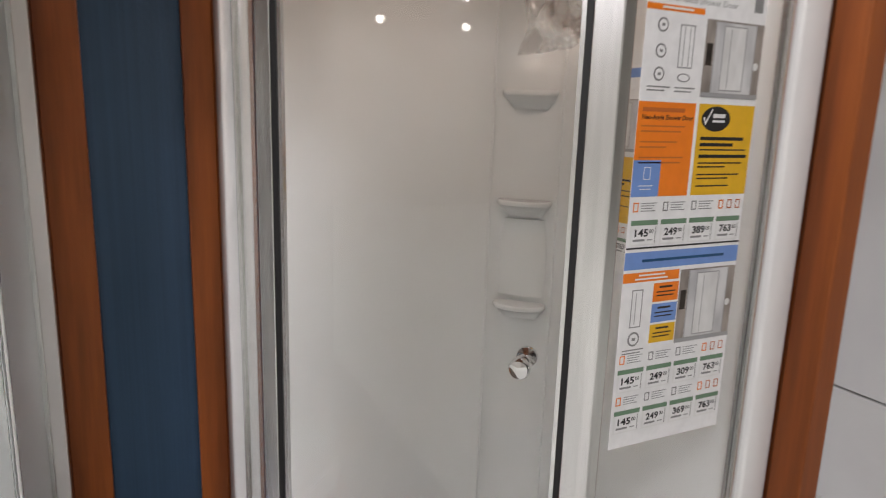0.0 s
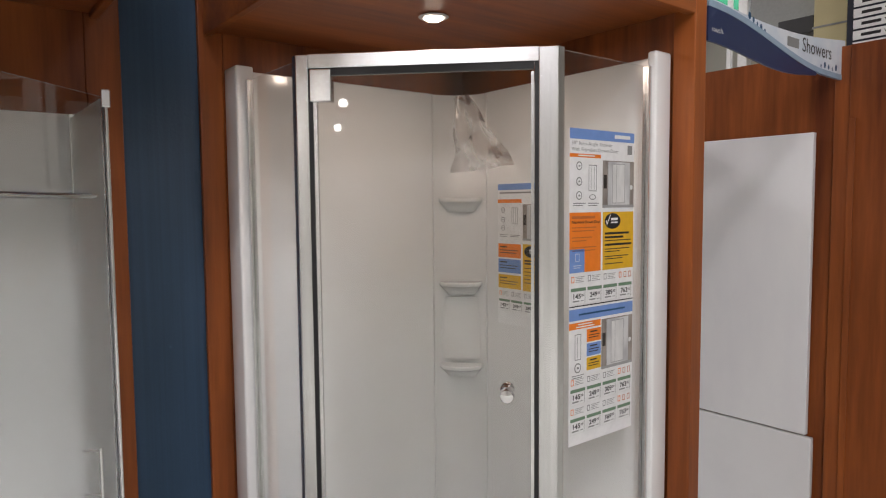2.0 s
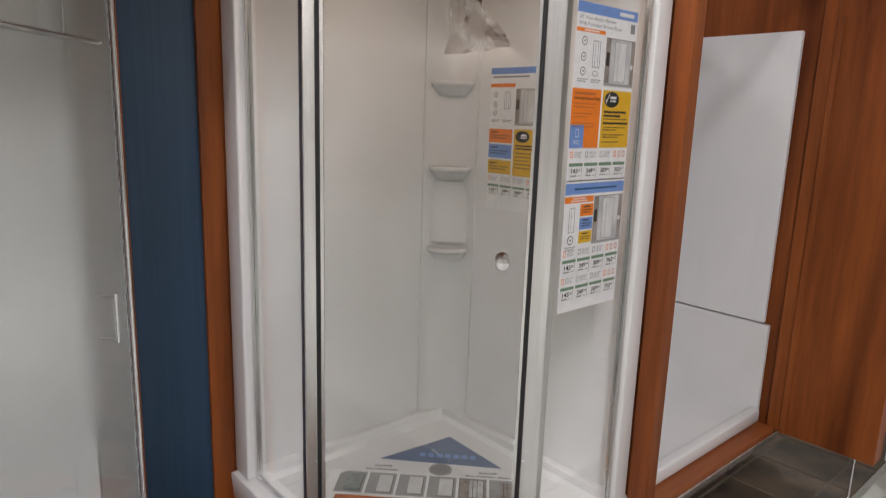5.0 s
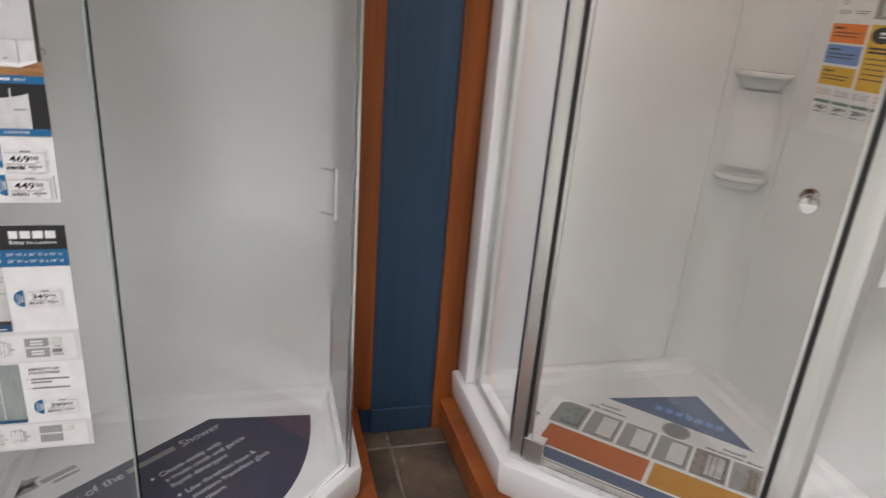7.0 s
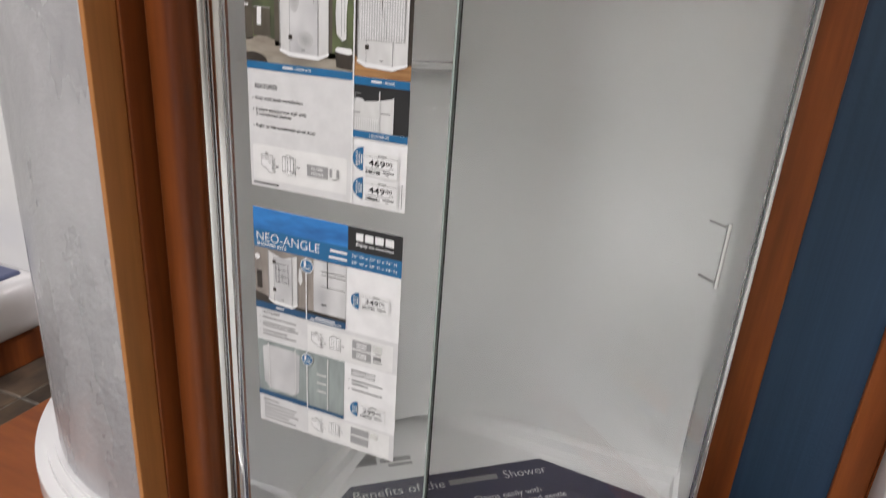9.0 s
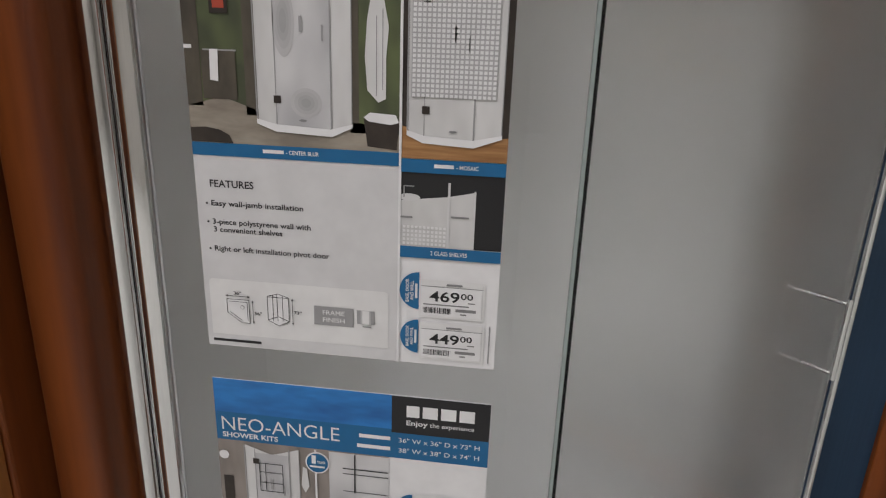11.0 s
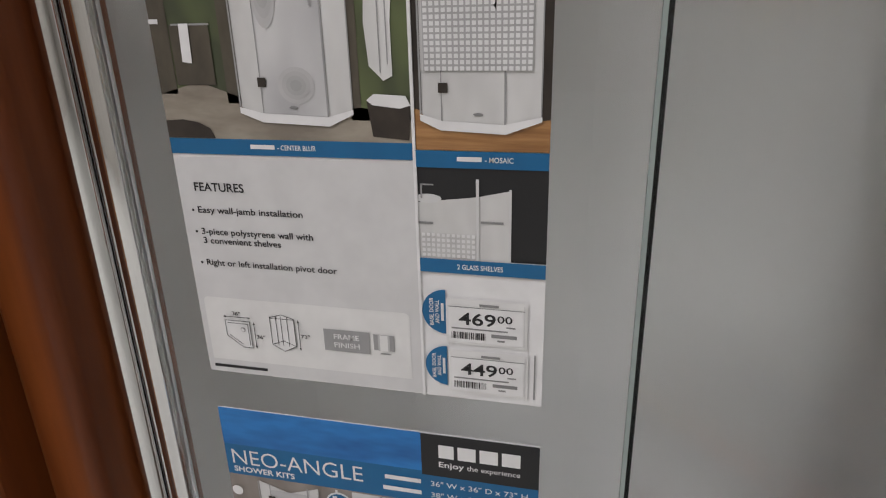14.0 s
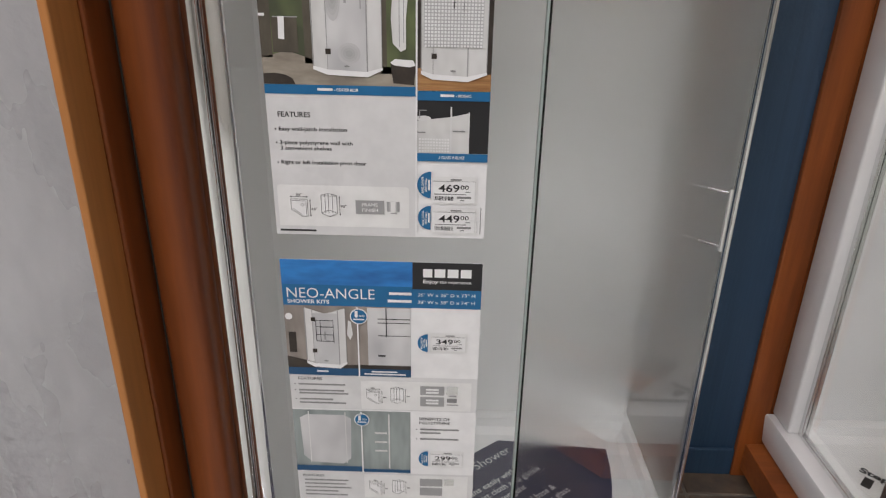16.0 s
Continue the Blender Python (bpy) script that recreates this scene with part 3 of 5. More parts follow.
CX, CY = -1.30, 1.925
OBS = material("silver_obscure_panel", (0.47, 0.47, 0.485), 0.28, 0.2, color2=(0.35, 0.35, 0.365), scale=(5, 5, 2), bump=0.30, bump_scale=38, rvar=0.08)
for nm, r, z0, z1, b in (("base", 0.785, 0.13, 0.20, 0.012), ("step", 0.755, 0.2005, 0.228, 0.008), ("groove", 0.735, 0.2285, 0.245, 0.006)):
    a = 360 - math.degrees(math.acos(0.255 / r))
    part(nm, prism(arc_pts(CX, CY, r, 182, a) + [(-1.045, 2.02), (CX - r + 0.01, 2.02)], z0, z1, b, 2), WHITE, t, smooth=True)
bm = bmesh.new()
o, i_ = arc_pts(CX, CY, 0.722, 226, 290.5), arc_pts(CX, CY, 0.712, 226, 290.5)
add_prism(bm, o + i_[::-1], 0.2455, 2.0)
part("curved_panel", bm, OBS, t, smooth=True)
ex, ey = o[0]
part("edge_trim", tube((ex, ey, 0.2456), (ex, ey, 2.0), 0.006, 10), DARK, t, "dark edge trim", True)
setting("plinth_4", box(-2.06, -1.0275, 1.02, 2.028, 0.04, 0.129, 0.003), WOOD_FLAT, "cherry veneer platform at the far end of the display", "plinth")
# shade under the far platform, put in as a near-black block
setting("toe_shade_4", box(-2.03, -1.0275, 1.07, 2.0, 0, 0.04), SHADE, "near-black block for the shade in the toe space under the platform", "plinth")
setting("wall_8", box(-2.06, -1.072, 2.03, 2.16, 0, 2.75), WOOD, "cherry veneer wall behind the far platform", "wall")
t = thing("bathtub", "white rounded bathtub with blue lining on a dark wood stand", "bathtub", at=(-2.9, 1.9, 0.0))
part("stand", box(-3.4, -2.50, 1.50, 1.88, 0.0, 0.14, 0.01), WOOD, t, "dark wood stand")
part("body", box(-3.45, -2.44, 1.44, 1.92, 0.1405, 0.38, 0.08, 5), WHITE, t, smooth=True)
part("lining", box(-3.38, -2.50, 1.56, 1.84, 0.33, 0.392, 0.01, 2), material("blue_lining", (0.10, 0.12, 0.22), 0.5), t, "blue lining")
part("back_panel", box(-3.45, -2.44, 1.93, 1.97, 0.0, 1.9, 0.01), WHITE, t)


# ---- printed matter ----
SINGLE = ("small_print", "title_shape", "heading_shape", "pictured_frame", "caption_band", "finish_box", "product_name_shape", "logo_mark", "slip_edge",
          "pictured_fitting", "pictured_pole", "highlight_print", "logo_shape")


class Print:
    """A flat printed face: u to the right and v down in millimetres from a corner; layers lie a hair above one another."""

    def __init__(self, owner, corner, right, up, out):
        self.owner = owner
        self.m = Matrix((Vector(right), Vector(up), Vector(out))).transposed().to_4x4()
        self.m.translation = Vector(corner)

    def at(self, u, v, layer):
        return self.m @ Vector((u / 1000, -v / 1000, 0.0004 * layer))

    def poly(self, name, pts, layer, mat, label="", parent=None):
        bm = bmesh.new()
        bm.faces.new([bm.verts.new(self.at(u, v, layer)) for u, v in pts])
        return self._link(name, bm, mat, label, parent)

    def rect(self, name, u0, v0, u1, v1, layer, mat, label="", parent=None):
        return self.poly(name, [(u0, v1), (u1, v1), (u1, v0), (u0, v0)], layer, mat, label, parent)

    def rects(self, name, boxes, layer, mat, label="", parent=None):
        if len(boxes) <= 12 and name in SINGLE:
            for b in boxes:
                ob = self.rect(name, *b, layer, mat, label, parent)
            return ob
        bm = bmesh.new()
        for u0, v0, u1, v1 in boxes:
            bm.faces.new([bm.verts.new(self.at(u, v, layer)) for u, v in ((u0, v1), (u1, v1), (u1, v0), (u0, v0))])
        return self._link(name, bm, mat, label, parent)

    def disc(self, name, u, v, r, layer, mat, a0=0, a1=360, parent=None, squash=1.0, label=""):
        k = 28
        pts = [(u + r * math.cos(radians(a0 + (a1 - a0) * i / k)), v + squash * r * math.sin(radians(a0 + (a1 - a0) * i / k))) for i in range(k + (0 if a1 - a0 >= 360 else 1))]
        return self.poly(name, pts, layer, mat, label, parent)

    def _link(self, name, bm, mat, label, parent):
        me = bpy.data.meshes.new(name)
        bm.to_mesh(me)
        bm.free()
        me.materials.append(mat)
        ob = new(name, me)
        p = parent or self.owner
        ob.parent = p
        if p.type == "EMPTY":
            ob.matrix_parent_inverse = Matrix.Translation(-p.location)
        if label:
            tagged(ob, label)
        return ob

    def text(self, body, u, v, width, cap, layer, mat, bold=0.0, turn=0.0, parent=None):
        """Lettering with its baseline's start at (u, v), of that width and capital height."""
        cu = bpy.data.curves.new("lettering", "FONT")
        cu.body, cu.size, cu.offset, cu.resolution_u = body, 1.0, bold, 3
        tmp = new("lettering", cu)
        bpy.context.view_layer.update()
        me = bpy.data.meshes.new_from_object(tmp.evaluated_get(bpy.context.evaluated_depsgraph_get()))
        bpy.data.objects.remove(tmp)
        bpy.data.curves.remove(cu)
        xs = [p.co.x for p in me.vertices]
        x0, x1 = min(xs), max(xs)
        sx, sy = width / (x1 - x0) / 1000, cap / 0.70 / 1000
        m = self.m @ Matrix.Translation((u / 1000, -v / 1000, 0.0004 * layer)) @ pose(0, 0, 0, 0, 0, turn) @ Matrix.Diagonal((sx, sy, 1, 1)) @ Matrix.Translation((-x0, 0, 0))
        me.transform(m)
        me.materials.clear()
        me.materials.append(mat)
        ob = new("lettering", me)
        p = parent or self.owner
        ob.parent = p
        if p.type == "EMPTY":
            ob.matrix_parent_inverse = Matrix.Translation(-p.location)
        return ob


PAPER = plain("white_paper", (0.80, 0.80, 0.80), 0.32)
GREYPAPER = plain("pale_grey_print", (0.66, 0.66, 0.66), 0.32)
PANEL = plain("light_panel_print", (0.76, 0.76, 0.75), 0.32)
INK = plain("black_ink", (0.012, 0.012, 0.014), 0.4)
GREYINK = plain("grey_ink", (0.24, 0.24, 0.24), 0.45)
MIDGREY = plain("mid_grey_print", (0.33, 0.33, 0.33), 0.4)
BAND = plain("blue_band_print", (0.004, 0.125, 0.30), 0.35)
DEEP = plain("deep_blue_print", (0.008, 0.07, 0.17), 0.35)
WATER = material("water_blue_print", (0.02, 0.20, 0.55), 0.35, color2=(0.006, 0.09, 0.30), scale=(12, 12, 40), detail=3)
OLIVE = material("olive_photo_print", (0.13, 0.16, 0.065), 0.35, color2=(0.055, 0.065, 0.035), scale=(22, 22, 14), detail=2)
BROWN = material("dark_brown_photo_print", (0.045, 0.034, 0.026), 0.35, color2=(0.018, 0.013, 0.010), scale=(25, 25, 25))
STONEP = material("beige_floor_photo_print", (0.36, 0.32, 0.26), 0.35, color2=(0.21, 0.18, 0.145), scale=(14, 14, 50))
PLANKP = material("oak_floor_photo_print", (0.42, 0.22, 0.085), 0.35, color2=(0.26, 0.12, 0.04), scale=(20, 20, 240))
FOGP = material("frosted_photo_print", (0.62, 0.62, 0.62), 0.35, color2=(0.42, 0.42, 0.43), scale=(16, 16, 9), detail=2)
PALEP = material("pale_photo_print", (0.70, 0.70, 0.69), 0.35, color2=(0.58, 0.58, 0.57), scale=(30, 30, 12), detail=2)
TEALP = material("grey_green_photo_print", (0.30, 0.34, 0.33), 0.35, color2=(0.19, 0.22, 0.215), scale=(40, 40, 9), detail=2)
TAUPE = material("taupe_photo_print", (0.33, 0.29, 0.26), 0.35, color2=(0.20, 0.175, 0.155), scale=(35, 35, 10), detail=2)
HAZE1, HAZE2, HAZE3, HAZE4 = [plain("soft_grey_print", (c, c, c), 0.35) for c in (0.50, 0.46, 0.42, 0.38)]
DUSK = material("dusky_photo_print", (0.105, 0.09, 0.065), 0.35, color2=(0.05, 0.042, 0.032), scale=(25, 25, 12))
REDP = plain("red_print", (0.42, 0.06, 0.03), 0.4)
ORANGE = plain("orange_print", (0.83, 0.21, 0.012), 0.35)
YELLOW = plain("yellow_print", (0.72, 0.42, 0.015), 0.35)
SKY = plain("mid_blue_print", (0.16, 0.28, 0.60), 0.35)
GREENP = plain("green_print", (0.14, 0.24, 0.15), 0.4)
NAVY = plain("navy_print", (0.030, 0.030, 0.068), 0.3)
LILAC = plain("lilac_print", (0.20, 0.17, 0.28), 0.35)
RUST = plain("rust_print", (0.50, 0.13, 0.025), 0.35)
OCHRE = plain("ochre_print", (0.55, 0.26, 0.03), 0.35)
SLATEB = plain("slate_blue_print", (0.10, 0.145, 0.26), 0.35)


def lines(u, v, widths, step, h):
    """Boxes for small print that cannot be read."""
    return [(u, v + i * step, u + w, v + i * step + h) for i, w in enumerate(widths)]


def barcode(u, v, w, h, seed):
    rnd = random.Random(seed)
    out, x = [], u
    while x < u + w:
        b = rnd.choice((0.35, 0.6, 1.0))
        out.append((x, v, min(x + b, u + w), v + h))
        x += b + rnd.choice((0.4, 0.6, 0.9))
    return out


def price_tag(p, owner, u, v, w, h, whole, seed):
    """A shelf price slip in a clear holder: slip, figures, bar code."""
    holder = p.rect("price_tag", u - 2, v - 6, u + w + 3, v + h + 2, 4, PANEL, "white price slip in a clear holder")
    p.rect("slip", u, v, u + w, v + h, 5, PAPER, parent=holder)
    p.text(whole, u + w * 0.14, v + h * 0.48, w * 0.50, h * 0.34, 6, INK, 0.014, parent=holder)
    p.text("00", u + w * 0.66, v + h * 0.36, w * 0.20, h * 0.20, 6, INK, 0.01, parent=holder)
    p.rects("bar_code", barcode(u + 2, v + h * 0.70, w * 0.46, h * 0.20, seed), 6, INK, parent=holder)
    p.rects("small_print", [(u + 2, v + h * 0.58, u + w * 0.80, v + h * 0.62), (u + w * 0.58, v + h * 0.70, u + w * 0.92, v + h * 0.80),
                            (u + w * 0.66, v + h * 0.86, u + w * 0.76, v + h * 0.91), (u + w * 0.78, v + h * 0.46, u + w * 0.90, v + h * 0.50), (u + w * 0.42, v - 3.4, u + w * 0.68, v - 1.6)], 6, GREYINK, parent=holder)
    p.rect("slip_edge", u, v - 0.6, u + w + 1, v - 0.1, 6, GREYINK, parent=holder)
    p.rect("slip_edge", u + w + 0.6, v - 4, u + w + 1.2, v + h, 6, GREYPAPER, parent=holder)
    return holder


def half_badge(p, u, v, r):
    b = p.disc("half_disc", u, v, r, 4, BAND, 90, 270, label="blue half-disc badge")
    for k, (txt, w) in enumerate((("BASE, DOOR", 1.25), ("AND WALL", 1.05))):
        p.text(txt, u - r * (0.52 - 0.24 * k), v + r * w / 2, r * w, r * 0.17, 5, PAPER, 0.02, 90, parent=b)
    p.rect("small_print", u - r * 0.20, v - r * 0.4, u - r * 0.08, v + r * 0.4, 5, PANEL, parent=b)


def year_badge(p, u, v, r):
    b = p.disc("badge", u, v, r, 6, PAPER, label="round blue badge with a white rim")
    p.disc("face", u, v, r * 0.88, 7, BAND, parent=b)
    p.text("1", u - r * 0.45, v + r * 0.05, r * 0.34, r * 0.75, 8, PAPER, 0.03, parent=b)
    p.text("YEAR", u - r * 0.02, v + r * 0.02, r * 0.7, r * 0.26, 8, PAPER, 0.01, parent=b)
    p.rect("small_print", u - r * 0.62, v + r * 0.25, u + r * 0.62, v + r * 0.42, 8, PAPER, parent=b)


def outline(u0, v0, u1, v1, w):
    return [(u0, v0, u1, v0 + w), (u0, v1 - w, u1, v1), (u0, v0 + w, u0 + w, v1 - w), (u1 - w, v0 + w, u1, v1 - w)]


def plan_sketch(p, u, v, s):
    """The little plan and the little upright shower with their arrows."""
    w = 0.45 * s
    p.poly("plan_face", [(u, v), (u + 21 * s, v), (u + 21 * s, v + 23 * s), (u + 13 * s, v + 23 * s), (u, v + 13 * s)], 4, PAPER)
    p.rects("plan_lines", [(u, v, u + 21 * s, v + w), (u + 21 * s - w, v, u + 21 * s, v + 23 * s), (u, v, u + w, v + 13 * s), (u + 13 * s, v + 23 * s - w, u + 21 * s, v + 23 * s),
                           (u + 2.2 * s, v + 2.2 * s, u + 18.8 * s, v + 2.2 * s + w), (u + 18.8 * s, v + 2.2 * s, u + 18.8 * s + w, v + 20.5 * s),
                           (u, v - 3.2 * s, u + 21 * s, v - 2.7 * s), (u + 24 * s, v + 1 * s, u + 24.5 * s, v + 22 * s)], 5, INK)
    for a, b in (((0, 13), (13, 23)), ((2.2, 12.2), (13.6, 20.8))):
        p.poly("plan_lines", [(u + a[0] * s, v + a[1] * s), (u + a[0] * s, v + a[1] * s + 1.2 * w), (u + b[0] * s, v + b[1] * s), (u + b[0] * s, v + b[1] * s - 1.2 * w)], 5, INK)
    p.disc("drain_mark", u + 14.5 * s, v + 7.5 * s, 2.0 * s, 5, GREYINK)
    p.disc("drain_mark", u + 14.5 * s, v + 7.5 * s, 1.5 * s, 6, PAPER)
    x = u + 38 * s
    p.poly("kit_face", [(x, v - 5 * s), (x + 10 * s, v - 8 * s), (x + 20 * s, v - 5 * s), (x + 20 * s, v + 18 * s), (x + 10 * s, v + 23 * s), (x, v + 18 * s)], 4, PAPER)
    p.rects("kit_lines", [(x + q * s, v - 5 * s - (2 if 3 < q < 17 else 0) * s, x + q * s + w, v + 18 * s) for q in (0, 5, 9, 14, 19.6)] + [(x + 23 * s, v - 4 * s, x + 23.5 * s, v + 20 * s), (x, v - 5 * s, x + 20 * s, v - 5 * s + w)], 5, INK)
    for a, b in (((0, 18), (10, 23)), ((10, 23), (20, 18)), ((0, 18), (10, 14)), ((10, 14), (20, 18)), ((0, -5), (10, -8)), ((10, -8), (20, -5))):
        p.poly("kit_lines", [(x + a[0] * s, v + a[1] * s), (x + b[0] * s, v + b[1] * s), (x + b[0] * s, v + (b[1] - 0.5) * s), (x + a[0] * s, v + (a[1] - 0.5) * s)][::-1], 5, INK)
    for a in ((u - 1.2 * s, v - 2.95 * s, 1), (u + 22.2 * s, v - 2.95 * s, -1)):
        p.poly("arrow_head", [(a[0], a[1]), (a[0] + a[2] * 2.4 * s, a[1] + 1.0 * s), (a[0] + a[2] * 2.4 * s, a[1] - 1.0 * s)][::a[2]], 5, INK)
    for ax, top, bot in ((u + 24.25 * s, v, v + 23 * s), (x + 23.25 * s, v - 5 * s, v + 21 * s)):
        for y0, k in ((top, 1), (bot, -1)):
            p.poly("arrow_head", [(ax, y0), (ax - 1.0 * s, y0 + k * 2.4 * s), (ax + 1.0 * s, y0 + k * 2.4 * s)][::k], 5, INK)
    if s > 0.9:
        p.text('36"', u + 7 * s, v - 4.4 * s, 7 * s, 3.0 * s, 5, INK, 0.012)
        p.text('36"', u + 25.5 * s, v + 14 * s, 7 * s, 3.0 * s, 5, INK, 0.012)
        p.text('73"', x + 24.6 * s, v + 10 * s, 7 * s, 3.0 * s, 5, INK, 0.012)
    else:
        p.rects("small_print", [(u + 7 * s, v - 6 * s, u + 13 * s, v - 4 * s), (u + 26 * s, v + 11 * s, u + 31 * s, v + 13 * s), (x + 25 * s, v + 8 * s, x + 30 * s, v + 10 * s)], 5, GREYINK)


def shower_photo(p, u0, v0, u1, v1, floor_v, door0, door1, glass):
    """A printed picture of a white corner shower: side panes, door, frame lines, hinges, base."""
    m = (u0 + u1) / 2
    p.poly("pictured_shower", [(u0, v0), (m, v0 + 9), (u1, v0), (u1, floor_v - 6), (door1 + 1, floor_v + 2), (door0 - 1, floor_v), (u0, floor_v - 8)][::-1], 3, PALEP)
    p.poly("pictured_door", [(door0, v0 + 8), (door1, v0 + 8), (door1, floor_v - 2), (door0, floor_v - 4)][::-1], 4, glass)
    p.rects("pictured_frame", [(door0 - 0.5, v0 + 1, door0 + 0.2, floor_v - 3), (door1 - 0.2, v0 + 1, door1 + 1.0, floor_v), (u0 - 1.2, v0, u0, floor_v - 8), (u1, v0, u1 + 0.8, floor_v - 6)], 5, MIDGREY)
    p.rect("pictured_hinge", door0 - 2, floor_v - 27, door0 + 4, floor_v - 21, 6, BROWN)
    p.rect("pictured_hinge", door0 - 2, v0 + 14, door0 + 4, v0 + 20, 6, BROWN)
    p.rects("pictured_fitting", [(door1 - 6.5, v0 + 42, door1 - 5, v0 + 54), (m - 2.2, v0 + 36, m + 0.4, v0 + 48)], 6, MIDGREY)
    p.disc("pictured_drain", m - 1, floor_v - 8, 3.2, 6, GREYINK, squash=0.3)
    p.poly("pictured_base", [(u0 - 1, floor_v - 8), (door0, floor_v - 4), (door1, floor_v - 2), (u1 + 1, floor_v - 7), (u1 + 1, floor_v - 4), (door1 + 1, floor_v + 4), (door0 - 1, floor_v + 2), (u0 - 1, floor_v - 4)][::-1], 6, PAPER)


# upper sheet on the fixed pane of the frosted shower
YP = 1.1200
t = thing("price_sheet", "printed shower price sheet with photos and price slips, taped to glass", "poster", "sheets taped to glass", at=(-0.857, YP, 1.168))
p = Print(t, (-0.857, YP, 1.570), (1, 0, 0), (0, 0, 1), (0, -1, 0))
part("sheet", box(-0.857, -0.593, YP, YP + 0.0009, 1.168, 1.570), PAPER, t)
p.rect("lower_field", 0, 226, 177, 401, 1, GREYPAPER)
p.rect("header", 0, 35, 264, 62, 1, BAND, "blue header band")
p.rect("header_picture", 0, 0, 173, 35, 1, WATER, "rippled blue water picture")
p.rect("header_corner", 173, 0, 264, 38, 2, INK, "black header corner")
p.rects("logo_shape", [(187, 12, 250, 24)], 3, PAPER, "plain white logo block")
p.rect("title_shape", 7, 40, 100, 51, 2, PAPER)
p.text("SHOWER KITS", 6, 59.5, 55, 5.0, 2, PAPER, 0.02)
p.text('36" W x 36" D x 73" H', 180, 52, 76, 4.6, 3, PAPER, 0.01)
# main picture
p.rect("picture", 0, 64, 177, 214, 1, OLIVE, "bathroom picture with olive walls")
p.rect("pictured_dark_wall", 0, 64, 13, 184, 2, DUSK)
p.rect("pictured_dark_wall", 137, 64, 177, 200, 2, OLIVE)
p.rect("pictured_shade", 50, 64, 60, 190, 2, DUSK)
p.rect("pictured_shade", 138, 72, 144, 192, 3, DUSK)
p.poly("pictured_floor", [(0, 214), (177, 214), (177, 199), (137, 190), (60, 186), (30, 176), (0, 184)], 2, STONEP)
p.poly("pictured_rug", [(0.5, 213.5), (37, 213.5), (34, 207), (26, 203), (14, 201), (0.5, 202)], 4, BROWN)
p.rect("pictured_art", 24, 80, 39, 112, 4, BROWN)
p.rect("pictured_art_face", 27, 84, 36.5, 108, 5, REDP)
p.rect("pictured_basin", 0, 136, 7, 139, 4, PAPER)
p.rects("pictured_towel_rail", [(16, 139, 44, 140.2)], 4, MIDGREY)
p.poly("pictured_towel", [(22, 139), (21, 163), (28, 164), (29, 139)], 5, PAPER)
p.rect("pictured_dark_towel", 14, 140, 43, 178, 3, DUSK)
shower_photo(p, 60, 76, 138, 200, 200, 76, 121, FOGP)
for k in range(4):
    p.disc("pictured_blur", 84, 116, 9 - 2 * k, 5 + 0.3 * k, (HAZE1, HAZE2, HAZE3, HAZE4)[k], squash=3.0)
    p.disc("pictured_blur", 101, 178, 13 - 3 * k, 5 + 0.3 * k, (HAZE1, HAZE2, HAZE3, HAZE4)[k], squash=0.9)
p.poly("pictured_robe", [(156, 86), (151, 112), (149, 140), (151, 166), (160, 175), (166, 172), (166, 140), (168, 118), (163, 92)], 4, PALEP)
p.rects("pictured_robe_fold", [(158, 110, 158.8, 170), (163, 105, 163.7, 165)], 5, MIDGREY)
p.poly("pictured_basket", [(148, 188), (151, 210), (175, 212), (177, 190)], 4, BROWN)
p.poly("pictured_cloth", [(148, 187), (153, 183), (174, 184), (177, 190), (170, 192), (152, 190)], 5, PAPER)
p.rect("caption_band", 0, 214, 177, 225, 2, BAND)
p.rect("caption_shape", 62, 217.5, 80, 220.5, 3, PAPER)
p.text("- CENTER BLUR", 82, 220.8, 28, 3.4, 3, PAPER, 0.015)
p.rect("gutter", 177, 62, 179, 402, 5, PAPER)
# mosaic picture
p.rect("picture", 179, 62, 264, 218, 1, BROWN, "picture of a mosaic glass shower")
p.poly("pictured_floor", [(179, 218), (264, 218), (264, 198), (222, 202), (179, 192)], 2, PLANKP)
shower_photo(p, 184, 80, 258, 200, 203, 197, 236, PALEP)
p.rects("pictured_mosaic", [(187 + i * 3.7, 96 + j * 3.7, 189.5 + i * 3.7, 98.5 + j * 3.7) for i in range(18) for j in range(20)], 7, PAPER, "white mosaic dots")
p.rects("pictured_mosaic_joint", [(186.2, 95, 253, 169)], 6, HAZE2)
p.rect("caption_band", 179, 218, 264, 229, 5, BAND)
p.rect("caption_shape", 206, 221.5, 222, 224.5, 6, PAPER)
p.text("- MOSAIC", 224, 224.8, 18, 3.4, 6, PAPER, 0.015)
# shelf picture
p.rect("picture", 179, 229, 264, 292, 1, INK, "dark picture of glass shelves")
p.poly("pictured_wall", [(179, 253), (219, 248), (241, 243), (241, 293), (179, 293)][::-1], 2, PALEP)
p.rects("pictured_pole", [(218, 236, 220, 292), (239.5, 242, 241, 292)], 4, GREYPAPER)
p.rect("pictured_shelf", 221, 264, 236, 265.6, 4, GREYINK)
p.rect("pictured_shelf", 179, 266, 189, 267.6, 4, GREYINK)
p.disc("pictured_basin", 186, 250, 9, 3, GREYPAPER, squash=0.35)
p.rects("pictured_mosaic", [(181 + i * 3.4, 274 + j * 3.6, 183.2 + i * 3.4, 276.2 + j * 3.6) for i in range(11) for j in range(5)], 4, PAPER)
p.rects("pictured_tap", [(181, 240, 182.2, 250), (181, 240, 190, 241)], 4, MIDGREY)
p.rect("caption_band", 179, 292, 264, 302, 5, BAND)
p.text("2 GLASS SHELVES", 205, 298.6, 31, 3.6, 6, PAPER, 0.015)
year_badge(p, 176, 78, 14)
